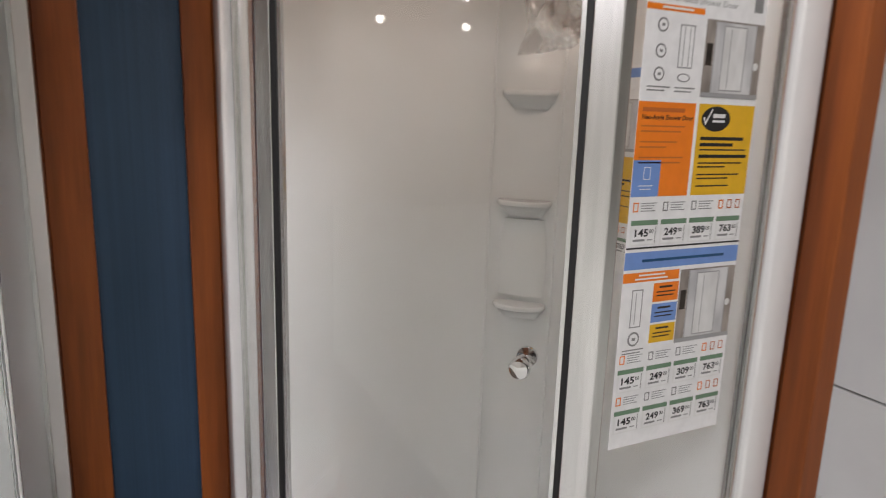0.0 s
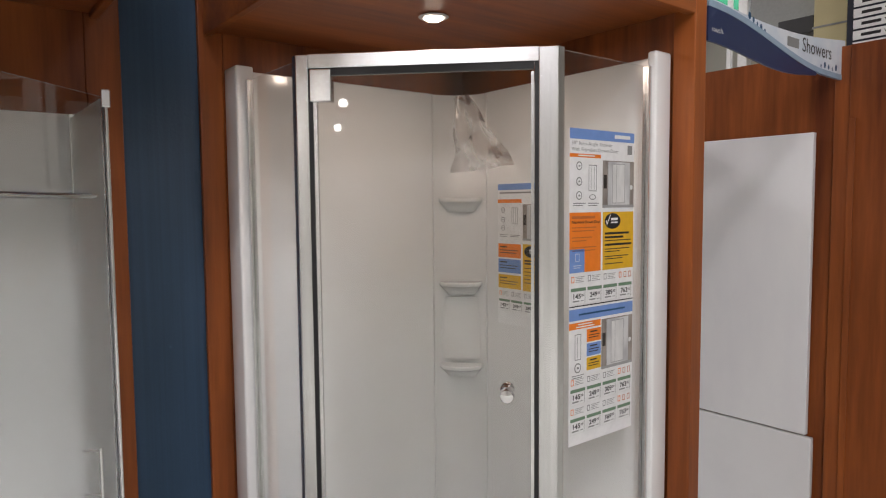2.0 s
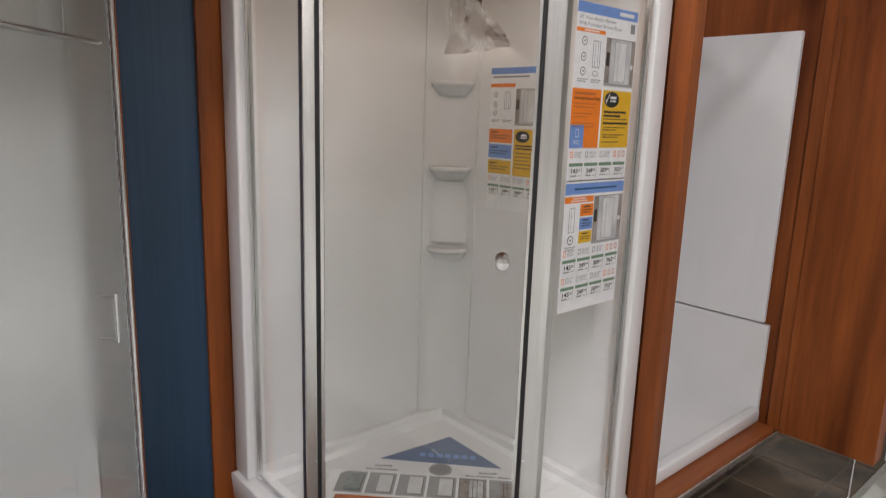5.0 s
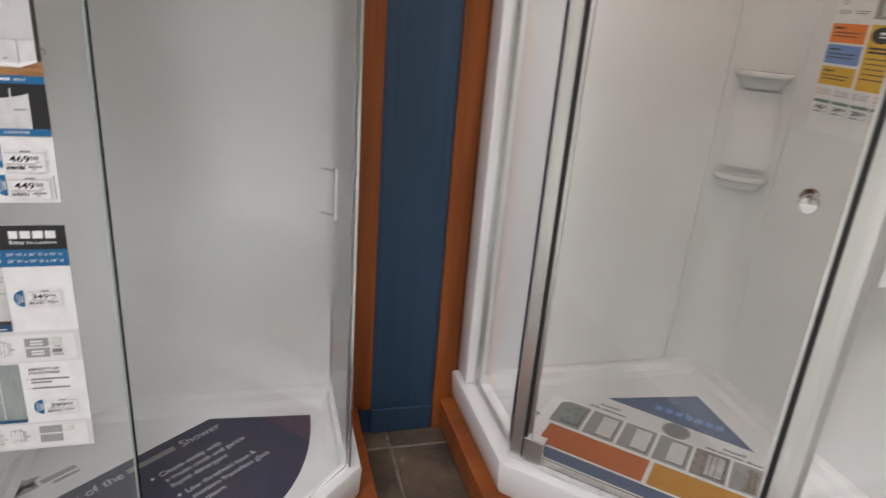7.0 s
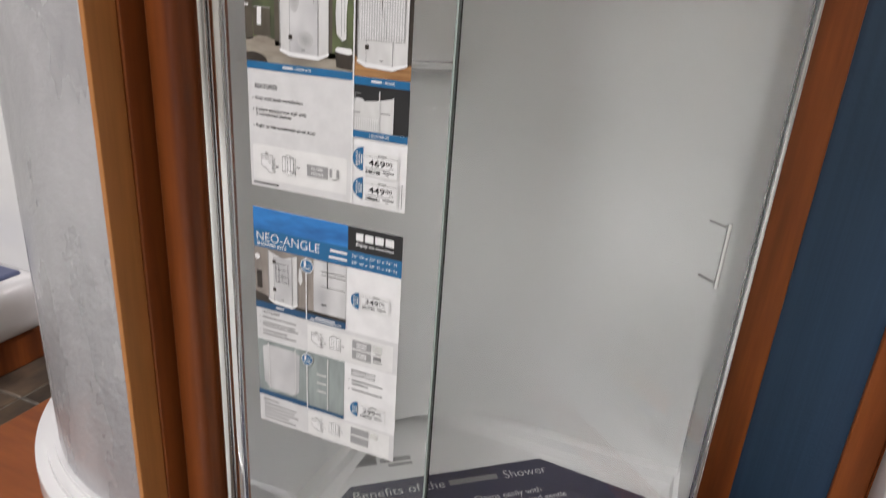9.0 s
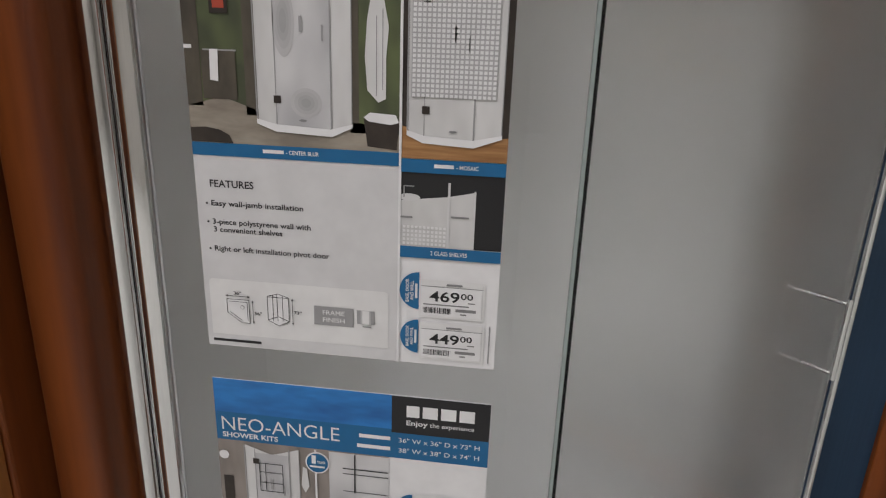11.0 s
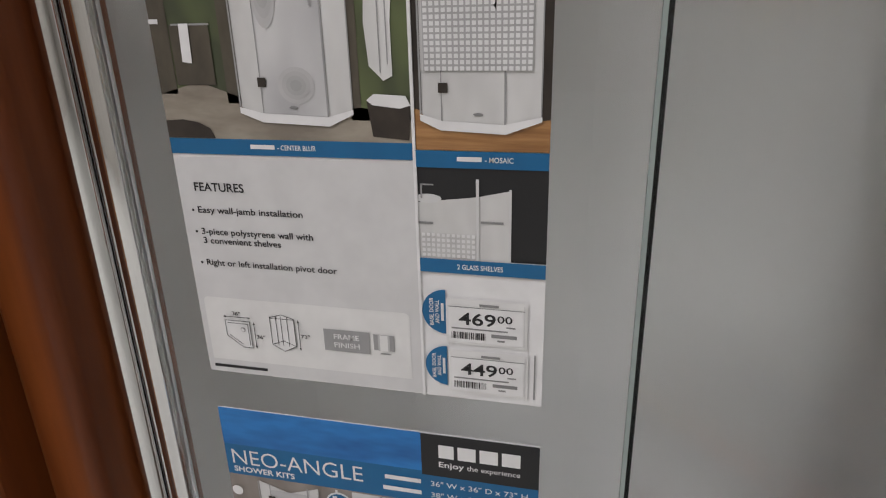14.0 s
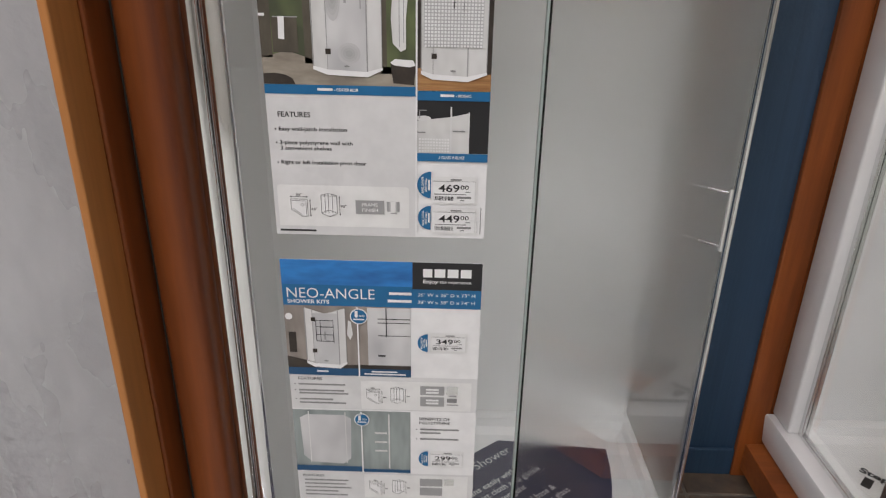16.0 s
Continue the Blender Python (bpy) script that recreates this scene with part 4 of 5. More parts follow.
# features
p.text("FEATURES", 13, 252, 39, 6.2, 2, INK, 0.014)
for txt, u, v, w, dot in (("Easy wall-jamb installation", 13, 268.5, 82, 1), ("3-piece polystyrene wall with", 13, 285, 88, 1), ("3 convenient shelves", 13.5, 292, 62, 0), ("Right or left installation pivot door", 13, 309.5, 104, 1)):
    p.text(txt, u, v, w, 4.8, 2, INK, 0.014)
    if dot:
        p.disc("bullet", u - 4, v - 1.8, 1.0, 2, INK)
bm = bmesh.new()
fs = [bm.verts.new(p.at(u, v, 2)) for u, v in [(5 + 4 * (1 - math.sin(radians(a))), 336 + 4 * (1 - math.cos(radians(a)))) for a in range(90, -1, -18)] + [(165 + 4 * math.sin(radians(a)), 336 + 4 * (1 - math.cos(radians(a)))) for a in range(0, 91, 18)] + [(169, 390), (5, 390)]]
bm.faces.new(fs[::-1])
p._link("sketch_field", bm, PANEL, "pale field with sketches", None)
plan_sketch(p, 21, 354, 1.0)
p.rect("finish_box", 102, 354, 138, 372, 4, MIDGREY)
p.text("FRAME", 110, 361.6, 20, 4.2, 5, PAPER, 0.015)
p.text("FINISH", 110, 368.6, 20, 4.2, 5, PAPER, 0.015)
sw = p.rect("finish_swatch", 141, 355, 157, 368, 4, MIDGREY, "brushed silver finish swatch")
p.rects("highlight_print", [(146, 355, 152, 368)], 5, PANEL, parent=sw)
p.rects("highlight_print", [(144.5, 355, 146, 368), (152, 355, 153.5, 368)], 5, HAZE1, parent=sw)
p.rect("small_print", 146, 370, 154, 371, 4, GREYINK)
p.rect("web_line", 5, 394.8, 51, 397.4, 2, INK)
half_badge(p, 196, 332, 17)
half_badge(p, 196, 375, 16)
price_tag(p, t, 198, 327, 52, 27, "469", 3)
price_tag(p, t, 199, 367, 52, 27, "449", 4)
p.rect("small_print", 258, 360, 259, 396, 3, GREYINK)

# lower sheet
t = thing("price_sheet", "printed price sheet with blue header and price slips on glass", "poster", "sheets taped to glass", at=(-0.857, YP, 0.732))
p = Print(t, (-0.857, YP, 1.133), (1, 0, 0), (0, 0, 1), (0, -1, 0))
part("sheet", box(-0.857, -0.593, YP, YP + 0.0009, 0.732, 1.133), PAPER, t)
p.rect("header_picture", 0, 0, 173, 36, 1, WATER, "rippled blue water picture")
p.rect("header_corner", 173, 0, 264, 39, 2, INK, "black header corner")
p.rect("header", 0, 36, 264, 67, 1, BAND, "blue header band")
p.rects("logo_shape", [(187, 9, 199, 21), (202, 9, 216, 21), (219, 9, 233, 21), (236, 9, 250, 21)], 3, PAPER, "plain white logo block")
p.text("Enjoy", 187, 29.5, 20, 5.0, 3, PAPER, 0.02)
p.text("the experience", 209, 29.5, 41, 4.6, 3, PAPER, 0.004)
p.text("NEO-ANGLE", 6, 55.5, 117, 15.0, 2, PAPER, -0.004)
p.text("SHOWER KITS", 6, 63.5, 56, 5.4, 2, PAPER, 0.025)
p.rects("product_name_shape", [(142, 44, 172, 48), (140, 55, 172, 59)], 3, PAPER)
p.text('36" W x 36" D x 73" H', 180, 49, 76, 4.8, 3, PAPER, 0.004)
p.text('38" W x 38" D x 74" H', 180, 60, 76, 4.8, 3, PAPER, 0.004)
p.rect("picture", 0, 67, 171, 166, 1, TAUPE, "picture of two framed showers")
shower_photo(p, 28, 70, 82, 158, 160, 38, 72, FOGP)
p.rects("pictured_grid", [(42, 88, 66, 88.8), (42, 98, 66, 98.8), (42, 110, 66, 110.8), (42, 120, 66, 120.8), (42, 88, 42.8, 121), (65.4, 88, 66, 121), (48, 88, 48.7, 121)], 7, INK)
p.poly("pictured_robe", [(86, 88), (84, 110), (88, 118), (92, 110), (90, 90)], 4, PALEP)
p.rect("pictured_panel", 112, 68, 171, 158, 2, FOGP)
p.rects("pictured_grid", [(126, 84, 170, 85.2), (126, 90, 170, 91), (137, 68, 138.2, 112), (126, 110, 170, 110.8)], 4, INK)
p.rect("pictured_drain", 126, 141, 136, 143.4, 4, INK)
p.poly("pictured_floor", [(0, 166), (171, 166), (171, 158), (100, 158), (60, 160), (0, 146)], 3, BROWN)
p.rect("pictured_dark", 4, 108, 14, 140, 3, BROWN)
p.disc("pictured_lamp", 6, 84, 5, 3, PAPER)
p.rects("caption_band", [(0, 164, 98, 176), (100, 164, 171, 176)], 4, DEEP)
p.rects("small_print", [(40, 168, 56, 170.4), (116, 167, 152, 169), (106, 171, 164, 173)], 5, PAPER)
p.rect("gutter", 98, 67, 100, 176, 5, PAPER)
year_badge(p, 101, 81, 12)
half_badge(p, 194, 120, 14)
price_tag(p, t, 199, 110, 46, 22, "349", 5)
p.rect("lower_field", 0, 177, 264, 234, 1, GREYPAPER)
p.text("FEATURES", 12, 185, 34, 4.6, 2, INK, 0.01)
p.rects("small_print", [(12, 191, 78, 193.6), (12, 201, 76, 203.6), (12, 206, 82, 208.6), (12, 216, 60, 218.6), (12, 222, 78, 224.6), (6, 191.5, 8, 193.2), (6, 201.5, 8, 203.2), (6, 216.5, 8, 218.2)], 2, GREYINK)
p.rect("sketch_field", 100, 184, 256, 232, 2, PANEL)
plan_sketch(p, 108, 200, 0.9)
p.rects("finish_box", [(184, 190, 218, 205), (184, 208, 218, 224)], 4, MIDGREY)
p.rects("small_print", [(192, 194, 210, 197), (192, 199, 210, 202), (192, 212, 210, 215), (192, 217, 210, 220)], 5, PAPER)
p.rect("finish_swatch", 221, 190, 237, 203, 4, SATIN)
p.rects("small_print", [(225, 205, 235, 206.4), (222, 210, 236, 217), (222, 220, 238, 221.6)], 4, GREYINK)
p.rect("picture", 0, 236, 170, 345, 1, TEALP, "grey-green picture of two showers")
p.rects("pictured_frame", [(22, 238, 23.5, 330), (75, 238, 76.5, 330), (138, 240, 140, 338)], 4, PALEP)
p.poly("pictured_curve", [(10, 250), (12, 318), (24, 330), (70, 332), (82, 322), (84, 250), (74, 244), (20, 244)], 2, FOGP)
for v in (272, 288, 304):
    p.rect("pictured_shelf", 118, v, 136, v + 3, 4, PALEP)
p.rects("caption_band", [(0, 336, 98, 346), (100, 340, 170, 346)], 4, DEEP)
p.rect("gutter", 98, 236, 100, 346, 5, PAPER)
year_badge(p, 100, 250, 11)
p.text("BENEFITS OF", 183, 249, 44, 4.4, 2, INK, 0.006)
p.text("POLYSTYRENE", 183, 256, 44, 4.4, 2, INK, 0.006)
p.rects("small_print", [(184, 264, 240, 266.8), (184, 270, 214, 272.8), (184, 281, 240, 283.8), (178, 264.6, 180, 266.4), (178, 281.6, 180, 283.4)], 2, GREYINK)
half_badge(p, 196, 318, 14)
price_tag(p, t, 200, 309, 46, 22, "299", 6)
p.rect("lower_field", 0, 348, 264, 400, 1, GREYPAPER)
p.text("FEATURES", 8, 358, 32, 4.4, 2, INK, 0.01)
p.rects("small_print", lines(10, 363, (66, 62, 70, 50, 64), 7, 2.6), 2, GREYINK)
p.rect("sketch_field", 100, 351, 256, 397, 2, PANEL)
plan_sketch(p, 108, 366, 0.9)
p.rects("finish_box", [(184, 356, 218, 370), (184, 373, 218, 388)], 4, MIDGREY)
p.rect("finish_swatch", 221, 356, 235, 368, 4, SATIN)


# ---- big price poster on the corner shower's fixed pane ----
def icon_row(p, v):
    for i, c in enumerate((ORANGE, GREYINK, GREYINK, ORANGE)):
        u = 8 + i * 69
        p.rects("icon", outline(u, v, u + 12, v + 17, 2.2), 2, c)
        if i < 3:
            p.rects("small_print", lines(u + 18, v + 1, (36, 30, 26, 34), 4.6, 1.4), 2, GREYINK)
        else:
            p.rects("icon", outline(u + 22, v, u + 34, v + 17, 2) + outline(u + 44, v, u + 56, v + 17, 2), 2, RUST)


def slip_row(p, v, values):
    for i, val in enumerate(values):
        u = 6 + i * 69
        s = p.rect("price_tag", u, v, u + 62, v + 46, 2, PANEL, "small price slip with a green top edge")
        p.rect("slip_edge", u, v, u + 62, v + 9, 3, GREENP, parent=s)
        p.rect("slip", u + 4, v + 10, u + 56, v + 43, 3, PAPER, parent=s)
        p.text(val, u + 10, v + 29, 31, 13, 4, INK, 0.03, parent=s)
        p.text("00", u + 43, v + 24, 10, 7, 4, INK, 0.02, parent=s)
        p.rects("small_print", [(u + 7, v + 34, u + 34, v + 38), (u + 40, v + 35, u + 52, v + 37)], 4, GREYINK, parent=s)
        p.rect("slip_edge", u + 57, v + 12, u + 58.5, v + 42, 4, GREYINK, parent=s)


def dial(p, u, v, r):
    p.disc("sketch_ring", u, v, r, 2, GREYINK)
    p.disc("sketch_ring", u, v, r * 0.74, 3, PAPER)
    p.rect("sketch_mark", u - r * 0.3, v - r * 0.2, u + r * 0.3, v + r * 0.2, 4, GREYINK)


YC = 1.0300
t = thing("price_poster", "tall printed price poster with orange and yellow fields on glass", "poster", "sheets taped to glass", at=(0.925, YC, 1.013))
p = Print(t, (0.925, YC, 1.875), (1, 0, 0), (0, 0, 1), (0, -1, 0))
part("sheet", box(0.925, 1.207, YC, YC + 0.001, 1.005, 1.875), PAPER, t)
p.rect("top_band", 0, 0, 282, 28, 1, SKY, "mid-blue top band")
p.rect("logo_shape", 190, 9, 262, 19, 2, PANEL)
p.text('39" Neo-Angle Shower', 8, 44, 172, 10, 1, GREYINK, 0.0)
p.text("With Frameless Shower Door", 8, 60, 200, 10, 1, GREYINK, 0.0)
p.rect("code_block", 250, 36, 272, 62, 1, GREYINK)
p.rect("small_band", 0, 67, 130, 77, 1, ORANGE)
p.rect("small_print", 34, 70, 104, 73.5, 2, PAPER)
for v in (100, 142, 180):
    dial(p, 38, v, 12)
p.rects("sketch_lines", outline(78, 96, 112, 168, 2) + [(88, 100, 89.5, 164), (101, 100, 102.5, 164)], 1, GREYINK)
p.disc("sketch_ring", 95, 184, 15, 1, GREYINK, squash=0.5)
p.disc("sketch_ring", 95, 184, 12, 2, PAPER, squash=0.45)
p.rects("small_print", lines(14, 200, (52, 40), 6, 2.4) + lines(76, 200, (48, 40), 6, 2.4), 1, GREYINK)
def grey_photo(v0, v1):
    p.rect("picture", 138, v0, 281, v1, 1, TAUPE, "grey picture of a shower")
    p.rect("pictured_shower", 160, v0 + 3, 262, v1 - 8, 2, FOGP)
    p.rect("pictured_door", 182, v0 + 10, 236, v1 - 14, 3, PALEP)
    p.rects("pictured_frame", outline(180, v0 + 8, 238, v1 - 12, 2) + [(160, v0 + 3, 162, v1 - 8), (260, v0 + 3, 262, v1 - 8), (198, v0 + 12, 199.5, v1 - 16)], 4, MIDGREY)
    p.rect("pictured_fitting", 142, v0 + 40, 156, v0 + 78, 3, BROWN)
    p.disc("pictured_knob", 268, v0 + 74, 7, 3, PALEP)
    p.rect("pictured_floor", 138, v1 - 8, 281, v1, 4, MIDGREY)


grey_photo(82, 214)
p.rect("orange_field", 0, 226, 132, 390, 1, ORANGE, "orange field")
p.rect("heading_shape", 10, 236, 106, 243, 2, RUST)
p.text("Neo-Angle Shower Door", 10, 256, 118, 8, 2, BROWN, 0.02)
p.rects("small_print", lines(10, 266, (100, 92, 0.1, 84, 60, 0.1, 102, 96), 9, 2.6), 2, RUST)
p.rect("blue_field", 0, 326, 62, 390, 2, SKY, "blue square field")
p.rects("sketch_lines", outline(24, 338, 40, 360, 1.4) + [(14, 370, 48, 371.4), (18, 376, 44, 377.4)], 3, PANEL)
p.rect("yellow_field", 140, 226, 281, 390, 1, YELLOW, "yellow field")
p.disc("logo_shape", 184, 252, 36, 2, INK, squash=0.62, label="black oval logo shape")
p.rects("logo_mark", [(176, 243, 206, 250), (176, 254, 206, 258)], 3, PAPER)
p.poly("logo_mark", [(152, 250), (158, 264), (174, 236), (172, 234), (158, 258), (156, 249)][::-1], 3, PAPER)
p.rects("heading_shape", lines(150, 284, (110, 84), 11, 6) + [(150, 316, 272, 322)], 2, INK)
p.rects("small_print", lines(150, 306, (118,), 8, 2.6) + lines(150, 330, (112, 70, 0.1, 108, 80, 0.1, 84), 7, 2.6), 2, BROWN)
icon_row(p, 400)
slip_row(p, 432, ("145", "249", "389", "763"))
p.rect("fold_line", 0, 481, 282, 484, 2, INK)
p.rect("mid_band", 0, 490, 282, 522, 1, SKY, "mid-blue band")
p.rect("small_print", 40, 504, 244, 509, 2, DEEP)
p.rect("small_band", 0, 528, 134, 546, 1, ORANGE)
p.rects("small_print", [(36, 532, 98, 535), (28, 539, 106, 542)], 2, PAPER)
for v, mt in ((551, ORANGE), (591, SKY), (631, YELLOW)):
    p.rect("colour_field", 74, v, 136, v + 36, 1, mt)
    p.rects("small_print", [(88, v + 6, 120, v + 10), (82, v + 16, 128, v + 18.5), (82, v + 23, 124, v + 25.5)], 2, BROWN)
p.rects("sketch_lines", outline(24, 560, 50, 632, 2) + [(34, 566, 35.5, 626)], 1, GREYINK)
dial(p, 36, 654, 14)
p.rects("small_print", lines(12, 674, (50, 44), 6, 2.4), 1, GREYINK)
grey_photo(530, 674)
icon_row(p, 684)
slip_row(p, 712, ("145", "249", "309", "763"))
icon_row(p, 766)
slip_row(p, 794, ("145", "249", "369", "763"))

# second poster on the side wall inside
t = thing("price_poster", "printed price poster with coloured fields on the shower wall", "poster", "sheets taped to glass", at=(1.3575, 1.77, 1.20))
p = Print(t, (1.3575, 1.775, 1.760), (0, -1, 0), (0, 0, 1), (-1, 0, 0))
part("sheet", box(1.3575, 1.3590, 1.495, 1.775, 1.200, 1.760), PAPER, t)
p.rect("top_band", 0, 8, 280, 32, 1, SKY, "mid-blue top band")
p.rects("title_shape", lines(10, 40, (190,), 12, 6), 1, GREYINK)
p.rect("small_band", 0, 68, 132, 82, 1, ORANGE)
for v in (110, 148, 180):
    dial(p, 30, v, 11)
p.rects("sketch_lines", outline(78, 100, 110, 164, 2) + [(88, 104, 89.5, 160), (99, 104, 100.5, 160)], 1, GREYINK)
p.rects("small_print", lines(10, 206, (46, 40), 6, 2.4) + lines(70, 206, (52, 44), 6, 2.4), 1, GREYINK)
grey_photo(88, 226)
for v, mt in ((242, ORANGE), (302, SKY), (364, YELLOW)):
    p.rect("colour_field", 2, v, 128, v + 54, 1, mt)
    p.rects("small_print", [(12, v + 10, 52, v + 15), (12, v + 24, 112, v + 27), (12, v + 34, 100, v + 37)], 2, BROWN)
p.rect("yellow_field", 138, 240, 278, 420, 1, YELLOW, "yellow field")
p.disc("logo_shape", 182, 268, 36, 2, INK, squash=0.62, label="black oval logo shape")
p.rects("logo_mark", [(174, 259, 204, 266), (174, 270, 204, 274)], 3, PAPER)
p.rects("heading_shape", lines(148, 300, (110, 84), 11, 6), 2, INK)
p.rects("small_print", lines(148, 330, (118, 112, 70, 108, 80), 14, 3), 2, BROWN)
icon_row(p, 430)
slip_row(p, 462, ("145", "249", "389", "763"))

# ---- floor graphics ----
ZF = 0.2058
t = thing("floor_graphic", "printed step-by-step graphic with photos lying in the shower base", "floor graphic", at=(0.9, 1.5, ZF))
p = Print(t, (0.38, 1.53, ZF), (SQ, -SQ, 0), (SQ, SQ, 0), (0, 0, 1))
p.rect("sheet", -30, -470, 700, -118, 0, PAPER)
p.rect("blue_strip", 30, -176, 670, -124, 1, SLATEB, "slate-blue strip")
p.rect("orange_band", 20, -302, 352, -186, 1, RUST, "rust-orange band")
p.rect("yellow_band", 366, -302, 690, -186, 1, OCHRE, "ochre band")
for i in range(6):
    u = 8 + i * 114
    f = p.poly("picture", [(u, -318), (u + 104, -318), (u + 104, -462), (u + 24, -462), (u, -440)] if i == 0 else [(u, -318), (u + 104, -318), (u + 104, -462), (u, -462)], 1, MIDGREY if i != 4 else TAUPE, "small grey picture")
    p.rect("pictured_shower", u + (40 if i else 30), -446, u + 92, -334, 2, (TEALP, PALEP, PALEP, PALEP, FOGP, TAUPE)[i], parent=f)
    p.rects("pictured_frame", [(u + 92, -446, u + 95, -330), (u + 36, -334, u + 95, -330)] + ([(u + 52, -446, u + 54, -336), (u + 68, -446, u + 70, -336)] if i > 3 else []), 3, BROWN, parent=f)
p.poly("blue_triangle", [(138, -566), (628, -548), (409, -783)], 1, SLATEB, "slate-blue triangle")
p.rects("logo_shape", [(296 + i * 34, -632, 320 + i * 34, -604) for i in range(7)], 2, SKY)
p.disc("drain", 388, -512, 46, 2, MIDGREY, label="grey drain cover")
p.disc("drain_face", 388, -512, 38, 3, GREYINK)
for txt, u, v, w in (("Install", 130, -508, 66), ("the shower", 96, -482, 130), ("Install", 540, -498, 66), ("the shower door", 486, -474, 176)):
    p.text(txt, u, v, w, 15, 2, INK, 0.015)
p.text("Step", -104, -318, 76, 24, 2, INK, 0.03)
p.text("1", -84, -262, 24, 42, 2, INK, 0.05)
p.text("Step", 742, -292, 76, 22, 2, INK, 0.03)
p.text("2", 758, -236, 40, 42, 2, INK, 0.05)

t = thing("floor_graphic", "dark navy printed sheet with white lettering lying in the shower base", "floor graphic", at=(-0.6, 1.5, ZF))
A0 = radians(38.5)
p = Print(t, (-0.884, 1.521, ZF), (math.cos(A0), math.sin(A0), 0), (-math.sin(A0), math.cos(A0), 0), (0, 0, 1))
def loc(x, y):
    d = Vector((x + 0.884, y - 1.521))
    return (1000 * (d.x * math.cos(A0) + d.y * math.sin(A0)), -1000 * (-d.x * math.sin(A0) + d.y * math.cos(A0)))


edge = [(-0.172, 1.893), (-0.482, 1.918), (-0.916, 1.565), (-0.933, 1.24)]
c0, c2 = Vector((-0.933, 1.24)), Vector((-0.172, 1.893))
for i in range(1, 16):
    s = i / 16
    edge.append(tuple(c0 * (1 - s) ** 2 + Vector((-0.18, 1.26)) * 2 * s * (1 - s) + c2 * s * s))
p.poly("sheet", [loc(x, y) for x, y in edge], 1, NAVY, "navy printed sheet")
p.disc("lilac_disc", *loc(-0.839, 1.332), 52, 2, LILAC)
p.text("Benefits of the", 4, 0, 250, 30, 2, GREYPAPER, -0.01)
p.rect("product_name_shape", 268, -24, 410, -4, 2, GREYINK)
p.text("Shower", 430, 0, 130, 30, 2, GREYPAPER, -0.01)
for u, v, rows in ((28, 92, (("Installs easily", 150), ("Silicone free", 140), ("with integrated lips", 214))), (30, 208, (("Material light, easy", 210), ("to handle and great for", 246), ("do-it-yourself projects", 240))),
                   (316, 70, (("Cleans easily with", 196), ("a moist cloth and gentle", 258), ("liquid detergent", 176))), (330, 176, (("Low threshold base &", 226), ("modern frameless glass", 250), ("system", 78)))):
    p.disc("bullet", u - 20, v - 9, 5, 2, GREYPAPER)
    for i, (txt, w) in enumerate(rows):
        p.text(txt, u, v + i * 30, w, 19, 2, GREYPAPER, 0.004)
p.rects("logo_shape", [(20, -160, 90, -128), (100, -150, 190, -132), (120, -124, 190, -112)], 2, MIDGREY, "grey logo shape")
p.poly("logo_star", [(60, -210), (78, -178), (112, -172), (86, -156), (90, -130), (66, -148), (36, -136), (48, -164), (26, -184), (54, -182)], 2, MIDGREY)
for txt, x, y, w, a in (("Additional options", -0.60, 1.262, 190, 14), ("available on the", -0.405, 1.325, 160, 32), ("special order form", -0.262, 1.425, 180, 52)):
    p.text(txt, *loc(x, y), w, 13, 2, GREYINK, 0.0, a - 38.5)

# ---- hanging banner over the alcove ----
BLUESIGN = plain("navy_sign", (0.022, 0.035, 0.10), 0.35)
SIGNW = material("white_sign", (0.72, 0.75, 0.80), 0.35, color2=(0.60, 0.66, 0.74), scale=(9, 9, 9))
t = thing("hanging_sign", "wavy white and navy sign board over the alcove shower", "sign", at=(2.0, 0.965, 2.15))
top = [(1.478 + 1.02 * i / 24, 2.315 - 0.03 * math.sin(math.pi * i / 24) - 0.015 * (1 - i / 24)) for i in range(25)]
low = [(1.478 + 1.02 * i / 24, 2.285 - 0.012 * i / 24 - 0.105 * (0.5 - 0.5 * math.cos(math.pi * min(1.0, i / 20)))) for i in range(25)]
bot = [(1.478 + 1.02 * i / 24, 2.150 + 0.018 * math.cos(2 * math.pi * i / 24) - 0.0 * i) for i in range(25)]
def sheet_between(a, b, y0, y1):
    bm = bmesh.new()
    k = len(a)
    rows = [[bm.verts.new((x, y, z)) for x, z in line] for line, y in ((a, y0), (b, y0), (b, y1), (a, y1))]
    for r0, r1 in ((0, 1), (1, 2), (2, 3), (3, 0)):
        for i in range(k - 1):
            bm.faces.new((rows[r0][i], rows[r0][i + 1], rows[r1][i + 1], rows[r1][i]))
    for i in (0, k - 1):
        bm.faces.new([r[i] for r in rows])
    return bm


part("white_field", sheet_between(top, [(x, z + 0.008) for x, z in low], 0.962, 0.970), SIGNW, t, "white upper field")
part("wave_edge", sheet_between([(x, z + 0.0078) for x, z in low], [(x, z - 0.012) for x, z in low], 0.960, 0.972), plain("pale_blue_sign", (0.30, 0.40, 0.52), 0.4), t, "pale blue wave line")
part("navy_field", sheet_between([(x, z - 0.0122) for x, z in low[:19]], [(x, min(z, low[i][1] - 0.016)) for i, (x, z) in enumerate(bot[:19])], 0.962, 0.970), BLUESIGN, t, "navy lower field")
p = Print(t, (1.478, 0.9615, 2.33), (1, 0, 0), (0, 0, 1), (0, -1, 0))
p.text("Showers", 640, 108, 250, 52, 1, INK, 0.0)
p.rect("logo_shape", 520, 70, 612, 104, 1, GREYINK)
p.text("touch.", 20, 130, 70, 16, 1, PANEL, 0.0)
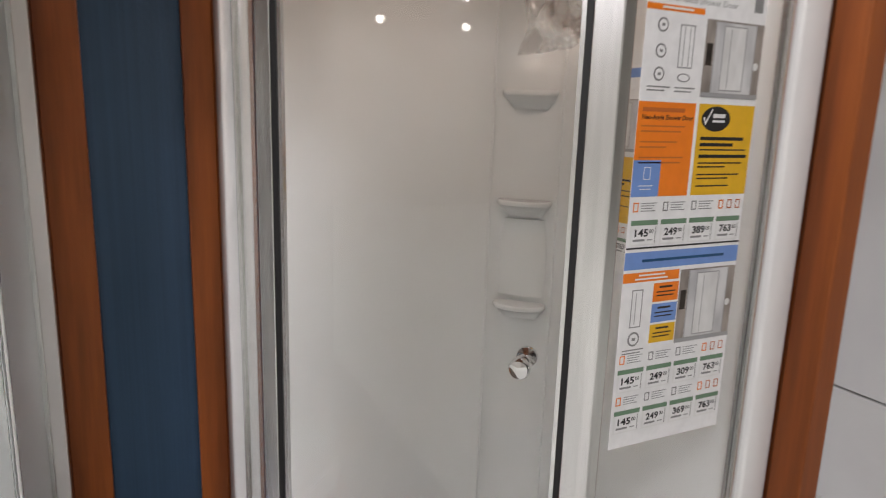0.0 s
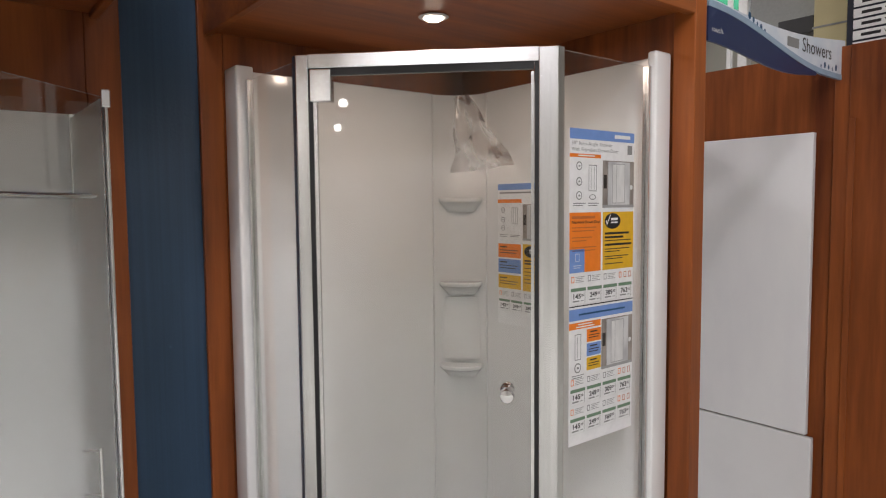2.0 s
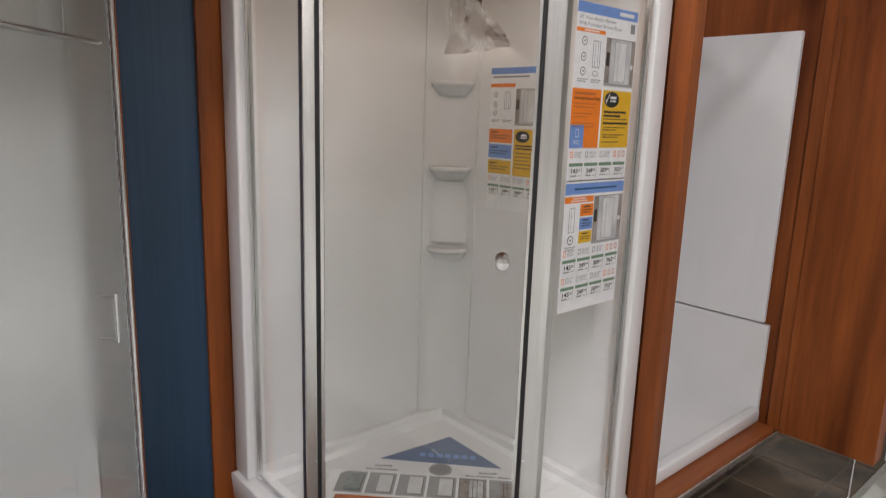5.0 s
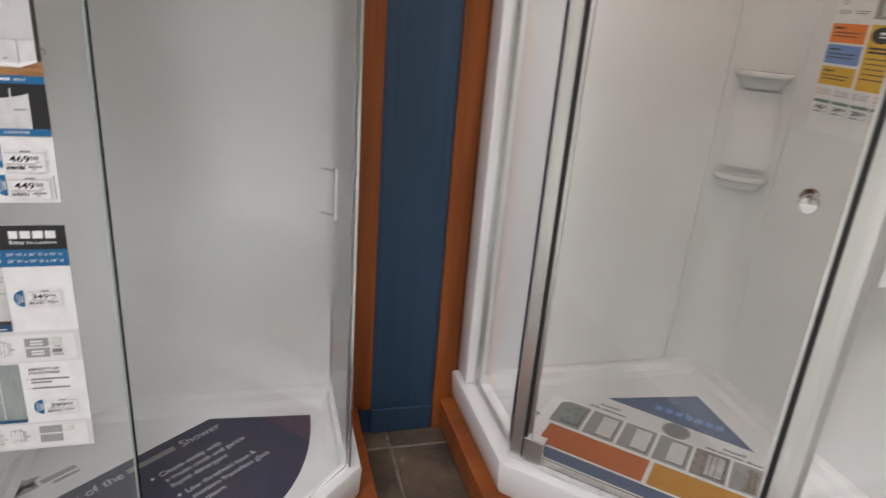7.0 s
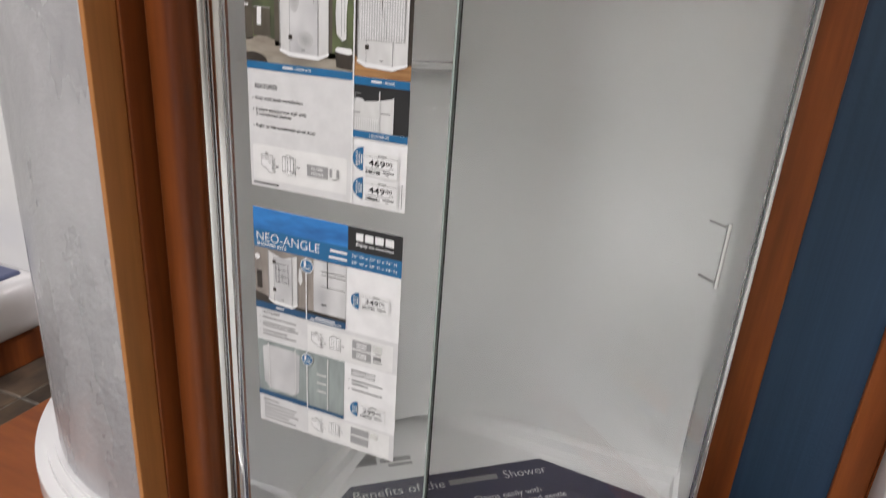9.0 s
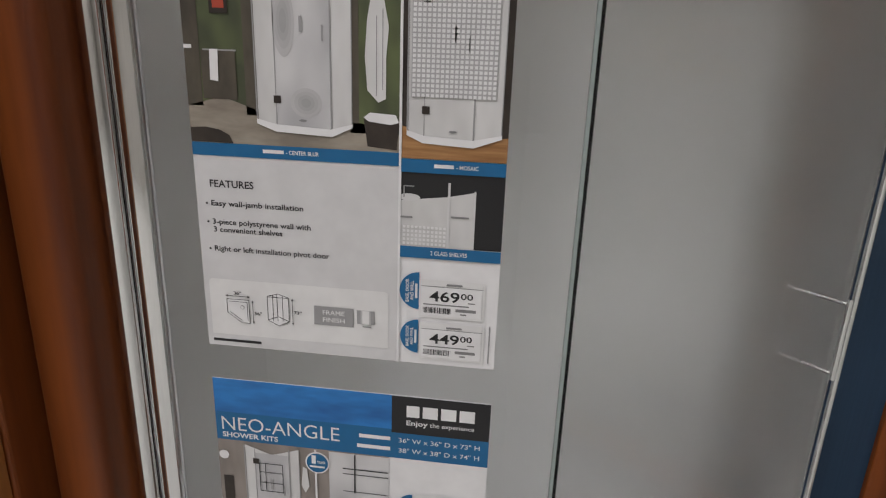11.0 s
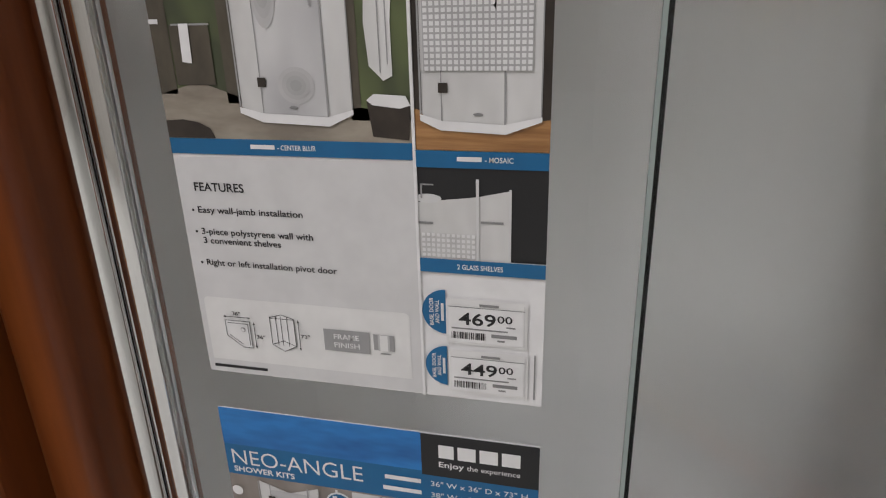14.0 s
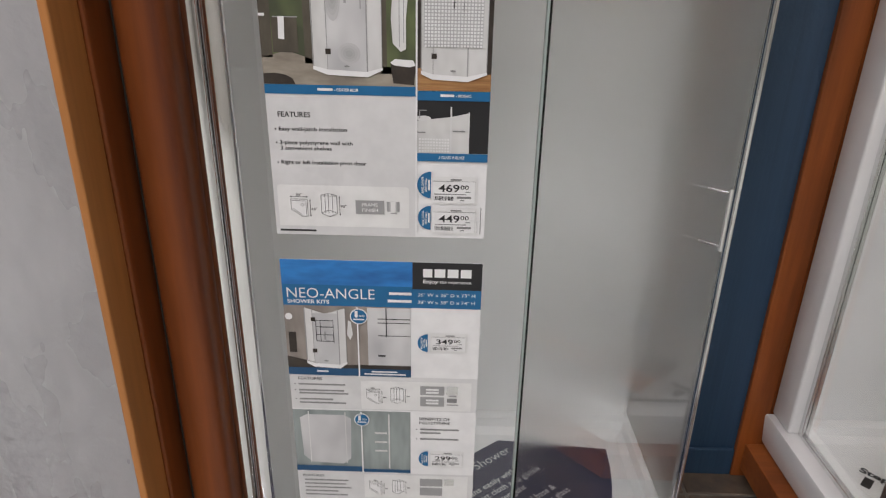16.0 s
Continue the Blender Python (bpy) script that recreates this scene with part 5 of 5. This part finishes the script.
for i in range(10):
    u = 250 + 26 * i if i < 5 else 800 + 34 * (i - 5)
    p.disc("splash_shape", u, (46 + 9 * i) if i < 5 else 134 + 4 * ((i * 7) % 3), 9 - (i % 3) * 2, 1, DEEP, squash=1.4)

# ---- store behind the display ----
GREEN = plain("green_sign", (0.012, 0.17, 0.085), 0.45)
t = thing("vanity_sign", "dark hanging sign with green top and white name strips", "sign", at=(4.0, 1.3, 2.55))
part("board", box(4.004, 4.04, 0.90, 1.525, 2.50, 3.5), plain("dark_sign", (0.012, 0.016, 0.03), 0.4), t)
part("green_field", box(4.000, 4.0035, 1.10, 1.50, 2.892, 3.3), GREEN, t, "green field")
for y in (1.0, 1.42):
    part("hanger", tube((4.02, y, 3.49), (4.02, y, 5.2), 0.008, 8), GREYINK, t)
p = Print(t, (4.0, 1.49, 2.885), (0, -1, 0), (0, 0, 1), (-1, 0, 0))
for i in range(5):
    part("name_strip", box(3.998, 4.0035, 1.142, 1.488, 2.832 - 0.065 * i, 2.884 - 0.065 * i), PAPER, t)
    p.rect("name_shape", 46, 18 + 65 * i, 150, 36 + 65 * i, 6, INK)
    p.text("Vanities", 165, 36 + 65 * i, 120, 18, 6, INK, 0.02)
t = thing("pillar", "square yellow-beige column of the store", "column", at=(4.7, 1.85, 0))
part("shaft", box(4.6, 4.82, 1.745, 1.968, 0.0, 5.19, 0.01), material("beige_paint", (0.52, 0.45, 0.25), 0.6, color2=(0.47, 0.40, 0.22), scale=(2, 2, 2)), t)
part("band", box(4.594, 4.826, 1.739, 1.974, 2.90, 2.912), GREYINK, t)
t = thing("bulkhead", "grey painted bulkhead high in the store", "bulkhead", at=(5.2, 2.3, 3.0))
part("face", box(5.0, 5.4, 1.975, 2.63, 3.06, 3.385), plain("grey_paint", (0.30, 0.31, 0.31), 0.6), t)
part("hanger", tube((5.2, 2.3, 3.38), (5.2, 2.3, 5.2), 0.02), GREYINK, t)
t = thing("speaker_box", "small dark box under the grey bulkhead", "box", at=(4.85, 2.18, 2.95))
part("body", box(4.8, 5.0, 2.05, 2.31, 2.93, 3.055, 0.006), DARK, t)
part("bracket", box(4.995, 5.02, 2.15, 2.2, 3.0, 3.1), GREYINK, t)
t = thing("post", "white square post of a display rack", "post", at=(5.0, 2.7, 0))
part("shaft", box(5.0, 5.08, 2.655, 2.735, 0, 4.6, 0.004), PAPER, t)
part("base", box(4.96, 5.12, 2.615, 2.775, 0, 0.02, 0.003), PAPER, t)
t = thing("post", "slim white post of a display rack", "post", at=(5.0, 2.81, 0))
part("shaft", box(5.0, 5.035, 2.795, 2.832, 0, 4.6, 0.003), PAPER, t)
part("base", box(4.97, 5.065, 2.765, 2.862, 0, 0.02, 0.003), PAPER, t)
t = thing("hanging_sign", "large green store banner hanging in the distance", "sign", at=(6.0, 3.0, 3.6))
part("panel", box(6.0, 6.03, 2.0, 5.0, 3.58, 4.6), GREEN, t)
for y in (2.4, 4.6):
    part("hanger", tube((6.015, y, 4.59), (6.015, y, 5.2), 0.008, 8), GREYINK, t)

# ---- floor tiles ----
tile = part("tile", box(0.004, 0.301, 0.004, 0.301, -0.02, 0.0, 0.0035, 1), TILE, ground)
cut = part("tile", box(0.004, 0.301, 0.199, 0.301, -0.02, 0.0, 0.0035, 1), TILE, ground)
used = set()
for i in range(-10, 12):
    for j in range(-1, 6):
        x, y = 0.115 + 0.305 * i, 0.7225 + 0.305 * j
        if x < -2.95 or y > 2.1 or x > 3.2:
            continue
        kind = cut if j < 0 else tile
        if kind in used:
            ob = kind.copy()
            scene.collection.objects.link(ob)
        else:
            ob = kind
            used.add(kind)
        ob.location = (x, y, random.uniform(-0.0008, 0.0008))
        ob.rotation_euler = (random.uniform(-0.002, 0.002), random.uniform(-0.002, 0.002), 0)
